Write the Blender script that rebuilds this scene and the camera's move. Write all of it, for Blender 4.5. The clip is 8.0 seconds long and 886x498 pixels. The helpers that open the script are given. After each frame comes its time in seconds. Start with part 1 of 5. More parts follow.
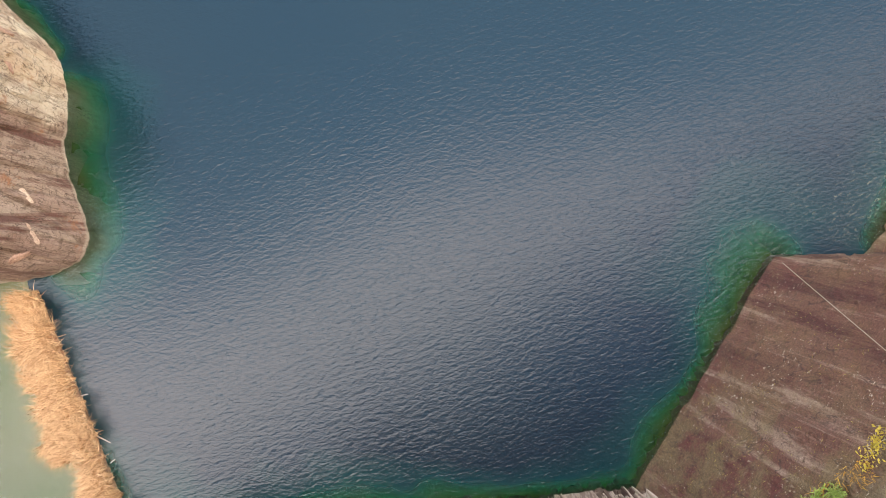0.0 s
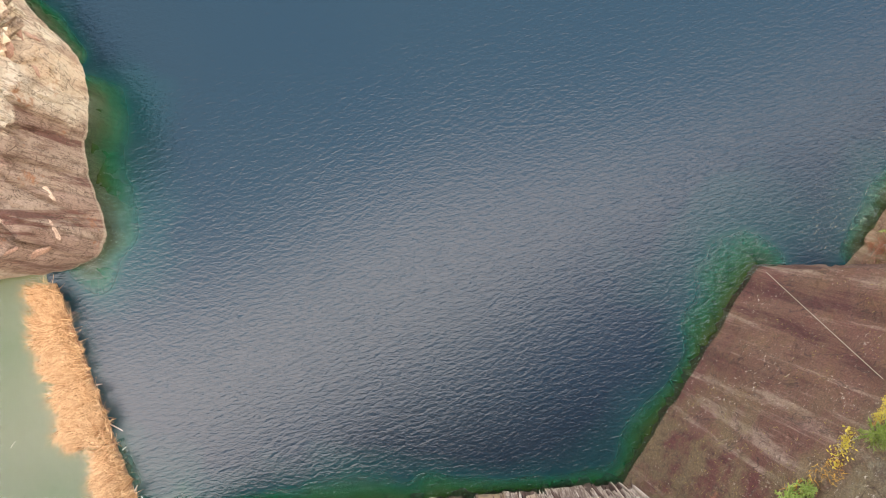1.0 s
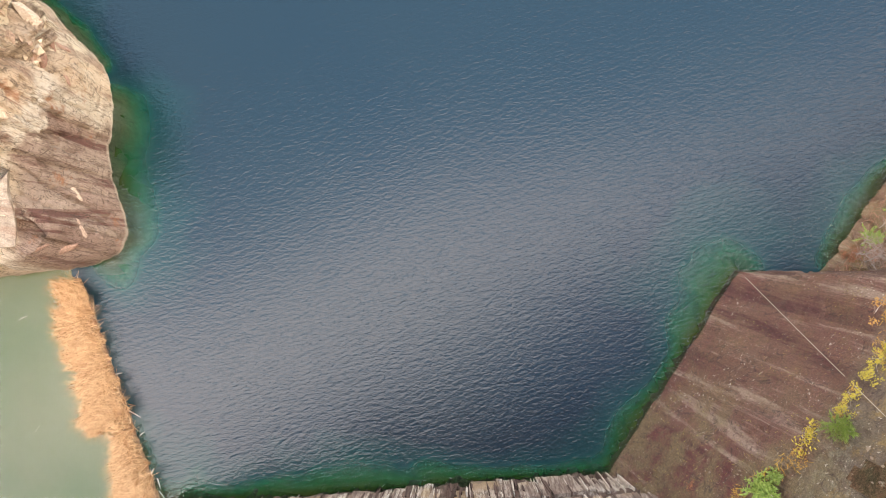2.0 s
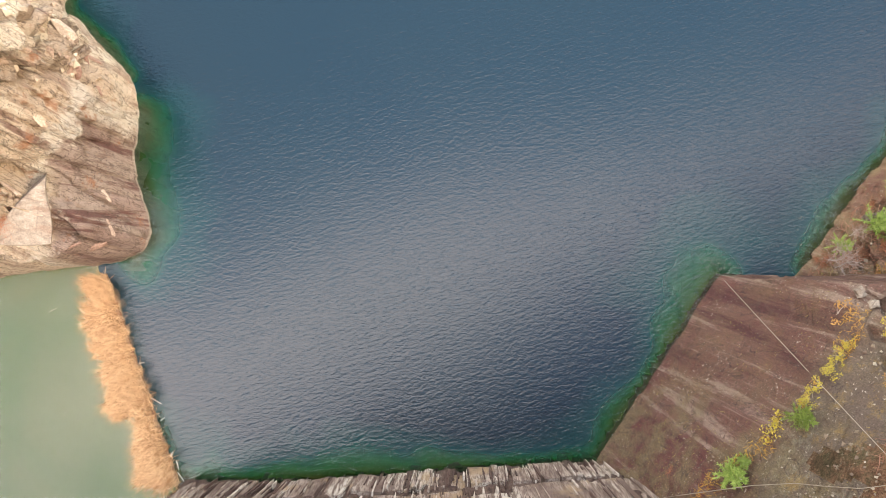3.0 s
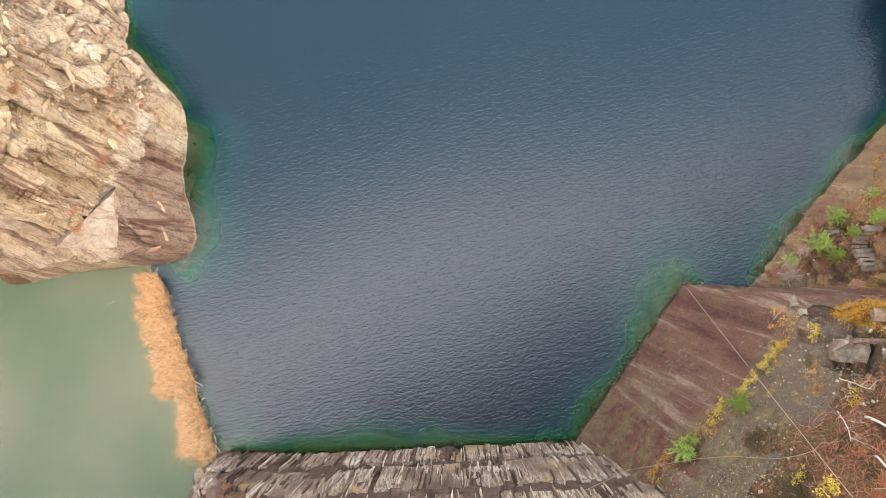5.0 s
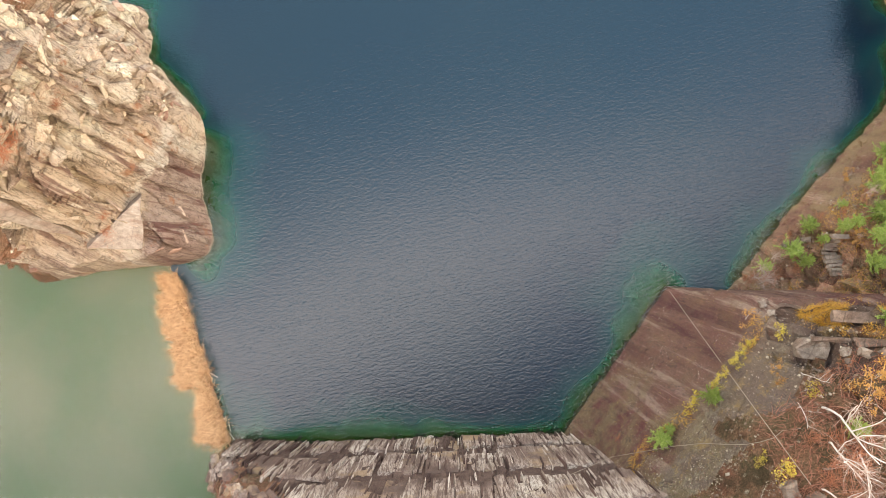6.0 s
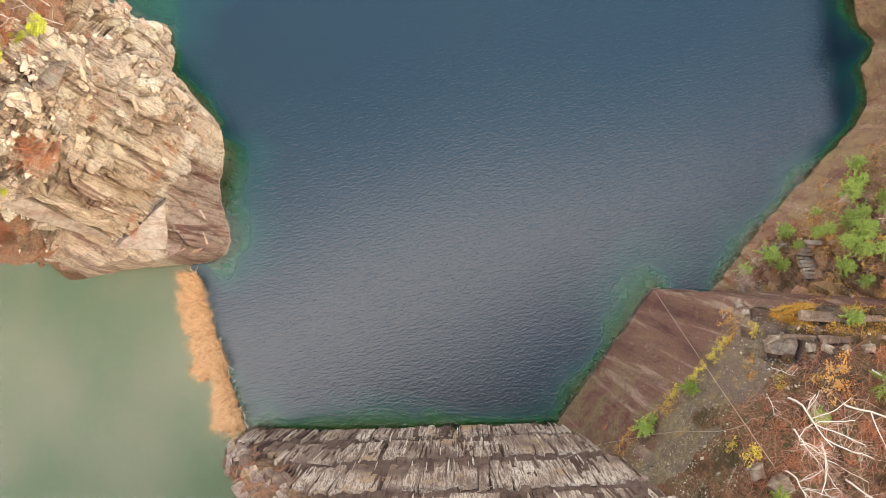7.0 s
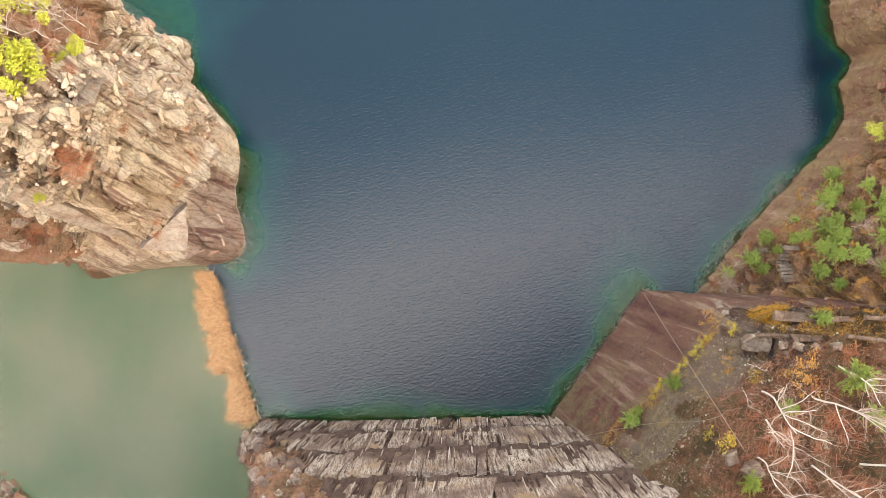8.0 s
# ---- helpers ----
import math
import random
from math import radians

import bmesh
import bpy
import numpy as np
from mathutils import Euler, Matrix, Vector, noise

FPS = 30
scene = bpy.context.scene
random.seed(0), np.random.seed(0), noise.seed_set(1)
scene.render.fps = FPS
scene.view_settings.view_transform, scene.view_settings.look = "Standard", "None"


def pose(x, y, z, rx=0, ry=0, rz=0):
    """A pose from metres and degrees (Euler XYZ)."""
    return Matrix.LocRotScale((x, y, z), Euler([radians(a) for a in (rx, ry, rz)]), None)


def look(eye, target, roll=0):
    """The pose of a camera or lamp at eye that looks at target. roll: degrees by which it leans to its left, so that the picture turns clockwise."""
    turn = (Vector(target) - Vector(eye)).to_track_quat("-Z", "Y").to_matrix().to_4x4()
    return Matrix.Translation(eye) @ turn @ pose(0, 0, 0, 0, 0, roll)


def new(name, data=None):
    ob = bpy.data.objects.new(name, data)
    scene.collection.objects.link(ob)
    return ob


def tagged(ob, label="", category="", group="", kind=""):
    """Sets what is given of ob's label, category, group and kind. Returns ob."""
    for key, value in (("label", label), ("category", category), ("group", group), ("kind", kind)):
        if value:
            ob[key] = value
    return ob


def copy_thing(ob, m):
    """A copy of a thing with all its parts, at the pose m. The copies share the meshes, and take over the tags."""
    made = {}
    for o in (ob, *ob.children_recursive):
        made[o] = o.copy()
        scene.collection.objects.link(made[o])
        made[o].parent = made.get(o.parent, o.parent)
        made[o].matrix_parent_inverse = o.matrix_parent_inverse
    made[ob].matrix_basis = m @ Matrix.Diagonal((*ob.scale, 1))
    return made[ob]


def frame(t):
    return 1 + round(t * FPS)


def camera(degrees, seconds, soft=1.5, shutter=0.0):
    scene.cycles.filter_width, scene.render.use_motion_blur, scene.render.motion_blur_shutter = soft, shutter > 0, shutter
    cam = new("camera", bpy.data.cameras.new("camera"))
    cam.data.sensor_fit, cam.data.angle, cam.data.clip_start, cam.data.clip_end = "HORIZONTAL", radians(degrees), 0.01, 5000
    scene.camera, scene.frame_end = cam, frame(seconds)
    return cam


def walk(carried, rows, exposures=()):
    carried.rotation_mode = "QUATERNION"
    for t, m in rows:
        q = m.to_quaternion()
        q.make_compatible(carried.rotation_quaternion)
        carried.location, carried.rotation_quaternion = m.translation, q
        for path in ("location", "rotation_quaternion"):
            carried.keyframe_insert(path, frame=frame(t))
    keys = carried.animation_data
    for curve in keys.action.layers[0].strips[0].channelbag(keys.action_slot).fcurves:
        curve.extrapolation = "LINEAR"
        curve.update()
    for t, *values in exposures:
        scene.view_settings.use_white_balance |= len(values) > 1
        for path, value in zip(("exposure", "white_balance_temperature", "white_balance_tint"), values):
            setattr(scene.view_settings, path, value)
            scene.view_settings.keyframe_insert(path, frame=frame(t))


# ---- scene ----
cam = camera(62.0, 8.0, soft=0.6)
ROWS = [
    (0.0, 2.718, -1.597, 45.642, 1.651, 0.203, 1.594),
    (0.5, 2.544, -1.620, 46.579, 1.781, 0.016, 2.244),
    (1.0, 2.524, -1.607, 47.880, 1.832, -0.002, 2.780),
    (1.5, 2.494, -1.664, 49.395, 1.948, -0.040, 3.213),
    (3.0, 2.269, -1.654, 54.945, 1.926, -0.182, 4.310),
    (3.5, 2.059, -1.630, 57.017, 1.940, -0.268, 4.611),
    (4.0, 1.851, -1.499, 59.174, 1.889, -0.335, 4.904),
    (4.5, 1.762, -1.405, 61.474, 1.938, -0.300, 5.196),
    (6.0, 1.847, -1.357, 68.592, 2.110, -0.226, 5.916),
    (6.5, 1.845, -1.389, 71.025, 2.164, -0.181, 6.114),
    (7.0, 1.806, -1.471, 73.511, 2.238, -0.149, 6.326),
    (7.5, 1.712, -1.489, 75.983, 2.263, -0.138, 6.525),
    (8.0, 1.556, -1.459, 78.262, 2.288, -0.185, 6.692),
]
walk(cam, [(t, pose(*r)) for t, *r in ROWS], exposures=[(0.0, 0.60, 6900, 10), (1.2, 0.71, 6900, 10), (3.2, 0.71, 6950, 10), (5.0, 0.60, 7000, 10), (8.0, 0.46, 7150, 10)])

# ---- light ----
SUN_AZ, SUN_EL = 102.0, 44.0        # degrees clockwise from +y, and above the horizon
world = bpy.data.worlds.new("sky")
scene.world = world
world.use_nodes = True
wn, wl = world.node_tree.nodes, world.node_tree.links
wn.clear()
w_out = wn.new("ShaderNodeOutputWorld")
w_bg = wn.new("ShaderNodeBackground")
w_sky = wn.new("ShaderNodeTexSky")
w_sky.sky_type = "NISHITA"
w_sky.sun_disc = False
w_sky.sun_elevation = radians(SUN_EL)
w_sky.sun_rotation = radians(SUN_AZ)
w_sky.air_density, w_sky.dust_density = 1.0, 0.8
w_bg.inputs["Strength"].default_value = 0.15
w_mix = wn.new("ShaderNodeMix")
w_mix.data_type = "RGBA"
w_tc = wn.new("ShaderNodeTexCoord")
w_cl = wn.new("ShaderNodeTexNoise")
w_cl.inputs["Scale"].default_value, w_cl.inputs["Detail"].default_value = 2.2, 3


def w_math(op, a, b=0.0):
    m = wn.new("ShaderNodeMath")
    m.operation = op
    for slot, v in ((0, a), (1, b)):
        if isinstance(v, (int, float)):
            m.inputs[slot].default_value = v
        else:
            wl.new(v, m.inputs[slot])
    return m.outputs[0]


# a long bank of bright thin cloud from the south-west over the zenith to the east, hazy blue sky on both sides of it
# out of view; placed and shaped for the grey band it reflects in the lake
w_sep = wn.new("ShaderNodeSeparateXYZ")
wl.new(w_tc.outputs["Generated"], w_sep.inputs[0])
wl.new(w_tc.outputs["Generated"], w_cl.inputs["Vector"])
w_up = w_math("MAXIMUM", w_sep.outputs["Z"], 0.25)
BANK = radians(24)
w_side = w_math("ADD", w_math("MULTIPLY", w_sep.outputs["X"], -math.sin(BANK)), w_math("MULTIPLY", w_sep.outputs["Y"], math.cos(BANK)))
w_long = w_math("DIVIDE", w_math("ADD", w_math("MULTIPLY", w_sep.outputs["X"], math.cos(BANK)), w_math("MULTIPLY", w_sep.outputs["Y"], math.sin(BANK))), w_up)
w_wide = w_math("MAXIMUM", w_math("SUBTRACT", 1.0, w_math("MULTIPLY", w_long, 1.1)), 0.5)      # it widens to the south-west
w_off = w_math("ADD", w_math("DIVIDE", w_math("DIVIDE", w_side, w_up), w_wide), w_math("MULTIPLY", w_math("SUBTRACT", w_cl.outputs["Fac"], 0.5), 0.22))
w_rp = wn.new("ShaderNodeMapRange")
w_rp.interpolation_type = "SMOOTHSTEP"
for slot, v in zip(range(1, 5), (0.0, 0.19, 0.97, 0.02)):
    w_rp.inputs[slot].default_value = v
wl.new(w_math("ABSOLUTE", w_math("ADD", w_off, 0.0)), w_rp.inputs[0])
w_low = wn.new("ShaderNodeMapRange")                       # unseen pale haze all round, towards the horizon, added to brighten the walls
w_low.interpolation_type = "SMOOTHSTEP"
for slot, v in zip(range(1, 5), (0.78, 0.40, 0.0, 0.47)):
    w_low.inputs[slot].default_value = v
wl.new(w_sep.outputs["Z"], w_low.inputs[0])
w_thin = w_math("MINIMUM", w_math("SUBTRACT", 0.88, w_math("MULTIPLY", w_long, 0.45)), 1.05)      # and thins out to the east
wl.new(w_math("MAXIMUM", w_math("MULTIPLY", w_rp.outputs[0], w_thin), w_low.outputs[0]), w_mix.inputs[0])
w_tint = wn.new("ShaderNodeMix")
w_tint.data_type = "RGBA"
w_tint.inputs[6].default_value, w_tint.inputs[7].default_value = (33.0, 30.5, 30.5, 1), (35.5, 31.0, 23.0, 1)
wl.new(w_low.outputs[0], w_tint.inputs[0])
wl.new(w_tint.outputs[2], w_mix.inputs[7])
w_pale = wn.new("ShaderNodeMapRange")                      # milky blue on the far side of the bank, clearer on the sun's side
w_pale.interpolation_type = "SMOOTHSTEP"
for slot, v in zip(range(1, 5), (-0.25, 0.15, 0.0, 1.0)):
    w_pale.inputs[slot].default_value = v
wl.new(w_off, w_pale.inputs[0])
w_milk = wn.new("ShaderNodeMix")
w_milk.data_type, w_milk.blend_type = "RGBA", "ADD"
w_milk.inputs[7].default_value = (4.0, 6.8, 9.4, 1)
wl.new(w_pale.outputs[0], w_milk.inputs[0])
wl.new(w_sky.outputs[0], w_milk.inputs[6])
wl.new(w_milk.outputs[2], w_mix.inputs[6])
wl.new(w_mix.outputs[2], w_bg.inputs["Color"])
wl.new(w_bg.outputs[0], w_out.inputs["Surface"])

sun_data = bpy.data.lights.new("sun", "SUN")
sun_data.energy, sun_data.angle, sun_data.color = 2.3, radians(30), (1.0, 0.84, 0.60)
sun = new("sun", sun_data)
sun.matrix_world = look((math.sin(radians(SUN_AZ)) * 200, math.cos(radians(SUN_AZ)) * 200, math.tan(radians(SUN_EL)) * 200), (0, 0, 0))


# ---- materials ----
class Nodes:
    """A small builder for one node material."""

    def __init__(self, name):
        self.mat = bpy.data.materials.new(name)
        self.mat.use_nodes = True
        self.tree = self.mat.node_tree
        self.n, self.l = self.tree.nodes, self.tree.links
        self.bsdf = self.n["Principled BSDF"]
        self.out = self.n["Material Output"]
        self.pos = self.n.new("ShaderNodeNewGeometry").outputs["Position"]

    def set(self, node, slot, value):
        if hasattr(value, "links"):
            self.l.new(value, node.inputs[slot])
        else:
            node.inputs[slot].default_value = value

    def mapping(self, scale=(1, 1, 1), rot=(0, 0, 0), src=None):
        m = self.n.new("ShaderNodeMapping")
        self.l.new(src or self.pos, m.inputs["Vector"])
        m.inputs["Scale"].default_value = scale
        m.inputs["Rotation"].default_value = [radians(a) for a in rot]
        return m.outputs[0]

    def noise(self, scale, detail=5, rough=0.6, vec=None, dist=0.0):
        t = self.n.new("ShaderNodeTexNoise")
        self.l.new(vec or self.pos, t.inputs["Vector"])
        for k, v in (("Scale", scale), ("Detail", detail), ("Roughness", rough), ("Distortion", dist)):
            t.inputs[k].default_value = v
        return t.outputs["Fac"]

    def voronoi(self, scale, feature="F1", vec=None, out="Distance"):
        t = self.n.new("ShaderNodeTexVoronoi")
        t.feature = feature
        self.l.new(vec or self.pos, t.inputs["Vector"])
        t.inputs["Scale"].default_value = scale
        return t.outputs[out]

    def ramp(self, fac, *stops):
        r = self.n.new("ShaderNodeValToRGB")
        self.l.new(fac, r.inputs[0])
        els = r.color_ramp.elements
        while len(els) < len(stops):
            els.new(0.5)
        for e, (p, c) in zip(els, stops):
            e.position = p
            e.color = (c, c, c, 1) if isinstance(c, (int, float)) else (*c, 1)
        return r.outputs[0]

    def mix(self, fac, a, b, kind="MIX"):
        m = self.n.new("ShaderNodeMix")
        m.data_type, m.blend_type = "RGBA", kind
        for slot, v in ((0, fac), (6, a), (7, b)):
            if isinstance(v, tuple) and len(v) == 3:
                v = (*v, 1)
            self.set(m, slot, v)
        return m.outputs[2]

    def math(self, op, a, b=0.0):
        m = self.n.new("ShaderNodeMath")
        m.operation = op
        self.set(m, 0, a)
        self.set(m, 1, b)
        return m.outputs[0]

    def axis(self, name, src=None):
        s = self.n.new("ShaderNodeSeparateXYZ")
        self.l.new(src or self.pos, s.inputs[0])
        return s.outputs[name]

    def attribute(self, name):
        a = self.n.new("ShaderNodeAttribute")
        a.attribute_name = name
        return a.outputs["Fac"]

    def random(self):
        return self.n.new("ShaderNodeObjectInfo").outputs["Random"]

    def island(self):
        return self.n.new("ShaderNodeNewGeometry").outputs["Random Per Island"]

    def bump(self, height, strength=0.5, distance=0.1):
        b = self.n.new("ShaderNodeBump")
        b.inputs["Strength"].default_value, b.inputs["Distance"].default_value = strength, distance
        self.l.new(height, b.inputs["Height"])
        self.l.new(b.outputs[0], self.bsdf.inputs["Normal"])
        return b.outputs[0]

    def done(self, color, rough=0.85, spec=0.3):
        self.set(self.bsdf, "Base Color", color if hasattr(color, "links") else (*color, 1))
        self.set(self.bsdf, "Roughness", rough)
        self.bsdf.inputs["Specular IOR Level"].default_value = spec
        return self.mat


def rock_material(name, pale, mid, dark, stain, streak=(0.9, 0.9, 0.12), stain_at=(0.48, 0.62), turn=0, dirt=0.5):
    k = Nodes(name)
    big = k.noise(0.16, 5, 0.62, dist=0.6)
    fine = k.noise(1.9, 8, 0.72)
    run = k.noise(0.85, 6, 0.7, k.mapping(streak, (0, 0, turn)))
    col = k.mix(k.ramp(big, (0.36, 0.0), (0.62, 1.0)), mid, pale)
    col = k.mix(k.ramp(run, (stain_at[0], 0.0), (stain_at[1], 0.85)), col, stain)
    col = k.mix(k.ramp(fine, (0.42, 0.0), (0.72, 0.75)), col, dark)
    grain = k.noise(14, 4, 0.7)
    col = k.mix(0.5, col, k.ramp(grain, (0.3, 0.22), (0.7, 0.8)), "OVERLAY")
    cracks = k.voronoi(0.55, "DISTANCE_TO_EDGE", k.mapping((1, 1, 0.6), (20, 30, turn)))
    col = k.mix(k.ramp(cracks, (0.0, dirt), (0.035, 0.0)), col, dark)
    h = k.math("ADD", k.math("MULTIPLY", fine, 0.7), k.math("MULTIPLY", grain, 0.25))
    k.bump(h, 0.7, 0.22)
    return k.done(col, 0.9, 0.25)


def turned(k, angle, scale):
    """Position turned about z first and scaled after."""
    return k.mapping(scale, src=k.mapping(rot=(0, 0, angle)))


def crack(k, value, width, strength):
    """Thin irregular lines where a noise crosses its middle."""
    return k.ramp(k.math("ABSOLUTE", k.math("SUBTRACT", value, 0.5)), (0.0, strength), (width, 0.0))


def west_rock():
    k = Nodes("pale pinkish granite")
    big = k.noise(0.22, 5, 0.6, dist=0.8)
    fine = k.noise(1.7, 9, 0.74)
    mid = k.noise(0.75, 8, 0.7, dist=0.6)
    bed_v = k.mapping((0.14, 1.35, 0.12), src=k.mapping(rot=(0, 0, 28)))
    bed = k.noise(1.0, 7, 0.68, bed_v, 0.5)
    col = k.mix(k.ramp(big, (0.38, 0.0), (0.60, 1.0)), (0.66, 0.515, 0.365), (0.80, 0.69, 0.51))
    low = k.ramp(k.math("DIVIDE", k.math("ADD", k.axis("Z"), k.math("MULTIPLY", k.noise(0.5, 4, 0.6), 5.0)), 16.0), (0.60, 1.0), (0.70, 0.0))
    low = k.math("MULTIPLY", low, k.ramp(k.math("DIVIDE", k.math("ADD", k.axis("Y"), k.math("MULTIPLY", k.noise(0.4, 4, 0.6), 4.0)), 20.0), (0.40, 1.0), (0.56, 0.15)))
    low = k.math("MULTIPLY", low, k.ramp(k.math("DIVIDE", k.math("ADD", k.axis("X"), 30.0), 10.0), (0.48, 0.2), (0.70, 1.0)))      # the iron-stained strip over the lake
    col = k.mix(k.ramp(mid, (0.52, 0.0), (0.60, 0.8)), col, (0.74, 0.63, 0.49))
    col = k.mix(k.ramp(mid, (0.35, 0.6), (0.42, 0.0)), col, (0.44, 0.28, 0.20))
    tone = k.attribute("tone")
    col = k.mix(k.ramp(tone, (0.12, 0.5), (0.36, 0.0)), col, (0.38, 0.24, 0.175))
    col = k.mix(k.ramp(tone, (0.55, 0.0), (0.9, 0.8)), col, (0.80, 0.70, 0.54))
    col = k.mix(k.math("MULTIPLY", low, 0.74), col, (0.30, 0.185, 0.15))
    col = k.mix(k.ramp(k.attribute("joint"), (0.45, 0.0), (1.0, 0.85)), col, (0.10, 0.065, 0.048))
    col = k.mix(k.ramp(bed, (0.55, 0.0), (0.63, 0.85)), col, (0.18, 0.10, 0.08))
    strata = k.noise(1.0, 6, 0.66, k.mapping((0.09, 1.1, 0.08), (0, 0, 0)), 0.3)
    col = k.mix(k.math("MULTIPLY", low, k.ramp(strata, (0.52, 0.0), (0.60, 0.9))), col, (0.17, 0.075, 0.06))
    col = k.mix(k.math("MULTIPLY", low, k.ramp(strata, (0.38, 0.6), (0.46, 0.0))), col, (0.50, 0.36, 0.29))
    place = k.math("ADD", k.math("MULTIPLY", k.axis("X"), 0.80), k.math("MULTIPLY", k.axis("Y"), -0.60))
    slab = k.ramp(k.math("ADD", k.math("MULTIPLY", k.math("ADD", place, 24.9), 0.12), k.noise(0.2, 3, 0.5)), (0.4, 0.0), (0.7, 1.0))
    slab = k.math("MULTIPLY", slab, k.math("SUBTRACT", 1.0, low))
    col = k.mix(k.math("MULTIPLY", slab, 0.8), col, (0.64, 0.475, 0.33))
    streak = k.noise(1.0, 6, 0.62, k.mapping((0.10, 0.95, 0.06), src=k.mapping(rot=(0, 0, 28))), 0.2)
    col = k.mix(k.math("MULTIPLY", slab, k.ramp(streak, (0.53, 0.0), (0.58, 0.9))), col, (0.26, 0.145, 0.105))
    col = k.mix(k.math("MULTIPLY", slab, k.ramp(streak, (0.36, 0.6), (0.45, 0.0))), col, (0.68, 0.54, 0.40))
    rim = k.ramp(k.math("ABSOLUTE", k.math("SUBTRACT", low, 0.5)), (0.0, 0.8), (0.35, 0.0))
    col = k.mix(rim, col, (0.76, 0.66, 0.53))
    col = k.mix(crack(k, bed, 0.018, 0.7), col, (0.13, 0.08, 0.06))
    col = k.mix(crack(k, k.noise(0.9, 4, 0.55, dist=1.2), 0.014, 0.85), col, (0.09, 0.06, 0.045))
    col = k.mix(k.math("MULTIPLY", k.ramp(fine, (0.59, 0.0), (0.68, 0.8)), k.math("SUBTRACT", 1.0, k.math("MULTIPLY", slab, 0.6))), col, (0.19, 0.115, 0.08))
    moss = k.ramp(k.noise(0.45, 6, 0.7), (0.59, 0.0), (0.67, 0.75))
    col = k.mix(moss, col, (0.40, 0.17, 0.08))
    col = k.mix(k.ramp(k.math("ADD", k.axis("Z"), k.math("MULTIPLY", k.noise(0.8, 4, 0.6), 0.5)), (0.34, 0.45), (0.55, 0.0)), col, (0.58, 0.50, 0.39))   # bleached waterline
    grain = k.noise(10, 5, 0.75)
    col = k.mix(0.4, col, k.ramp(grain, (0.32, 0.2), (0.68, 0.8)), "OVERLAY")
    h = k.math("ADD", fine, k.math("ADD", k.math("MULTIPLY", mid, 0.9), k.math("MULTIPLY", bed, 0.6)))
    k.bump(h, 1.0, 0.6)
    return k.done(col, 0.9, 0.25)


def east_rock(name, lift=1.0):
    k = Nodes(name)
    run = k.noise(1.0, 6, 0.68, turned(k, -60, (0.75, 0.06, 0.05)), 0.3)
    wide = k.noise(1.0, 4, 0.55, turned(k, -60, (0.2, 0.07, 0.07)))
    fine = k.noise(2.2, 9, 0.74)
    col = k.mix(k.ramp(wide, (0.40, 0.0), (0.60, 1.0)), (0.112, 0.037, 0.031), (0.148, 0.074, 0.052))
    col = k.mix(k.ramp(run, (0.38, 0.95), (0.47, 0.0)), col, (0.078, 0.028, 0.025))
    col = k.mix(k.ramp(run, (0.55, 0.0), (0.64, 0.8)), col, (0.30, 0.205, 0.155))
    high = k.ramp(k.math("DIVIDE", k.math("ADD", k.axis("Z"), k.math("MULTIPLY", k.noise(0.35, 4, 0.6), 4.0)), 22.0), (0.68, 0.0), (0.74, 0.85))
    col = k.mix(high, col, k.mix(k.noise(0.4, 6, 0.65), (0.082, 0.060, 0.046), (0.155, 0.112, 0.080)))
    rubble = k.math("MULTIPLY", high, k.ramp(k.noise(0.16, 3, 0.5), (0.50, 0.0), (0.60, 1.0)))
    col = k.mix(k.math("MULTIPLY", rubble, k.ramp(k.noise(2.4, 6, 0.75), (0.44, 0.0), (0.62, 1.0))), col, (0.24, 0.205, 0.14))
    olive = k.math("MULTIPLY", k.ramp(k.noise(0.33, 6, 0.72), (0.44, 0.0), (0.58, 0.75)), k.ramp(k.math("MULTIPLY", k.axis("Y"), -0.05), (0.30, 0.25), (0.55, 1.0)))
    col = k.mix(olive, col, (0.165, 0.118, 0.060))
    tone = k.attribute("tone")
    col = k.mix(k.ramp(tone, (0.15, 0.6), (0.42, 0.0)), col, (0.10, 0.06, 0.045))
    col = k.mix(k.ramp(tone, (0.68, 0.0), (0.95, 0.7)), col, (0.42, 0.33, 0.25))
    col = k.mix(k.ramp(k.attribute("joint"), (0.25, 0.0), (0.9, 0.9)), col, (0.05, 0.03, 0.024))
    col = k.mix(k.ramp(fine, (0.53, 0.0), (0.68, 0.85)), col, (0.075, 0.042, 0.032))
    col = k.mix(crack(k, k.noise(0.45, 4, 0.55, turned(k, -60, (1, 1, 0.35)), 0.8), 0.008, 0.7), col, (0.05, 0.03, 0.025))
    speck = k.ramp(k.noise(4.5, 5, 0.78), (0.60, 0.0), (0.67, 0.9))
    col = k.mix(k.math("MULTIPLY", speck, k.ramp(k.noise(0.3, 3, 0.5), (0.45, 0.15), (0.6, 1.0))), col, (0.60, 0.50, 0.40))
    grass = k.math("MULTIPLY", k.ramp(k.noise(0.55, 8, 0.8), (0.53, 0.0), (0.62, 0.65)), k.math("MAXIMUM", high, 0.2))
    col = k.mix(grass, col, (0.27, 0.17, 0.06))
    grain = k.noise(11, 5, 0.75)
    col = k.mix(0.6, col, k.ramp(grain, (0.32, 0.15), (0.68, 0.85)), "OVERLAY")
    if lift > 1:
        col = k.mix(1.0, k.mix(k.ramp(k.noise(0.5, 6, 0.7), (0.42, 0.15), (0.6, 0.8)), col, (0.17, 0.115, 0.06)), (lift, lift, lift * 0.95), "MULTIPLY")
    k.bump(k.math("ADD", fine, k.math("MULTIPLY", run, 0.8)), 1.0, 0.3)
    return k.done(col, 0.85, 0.3)


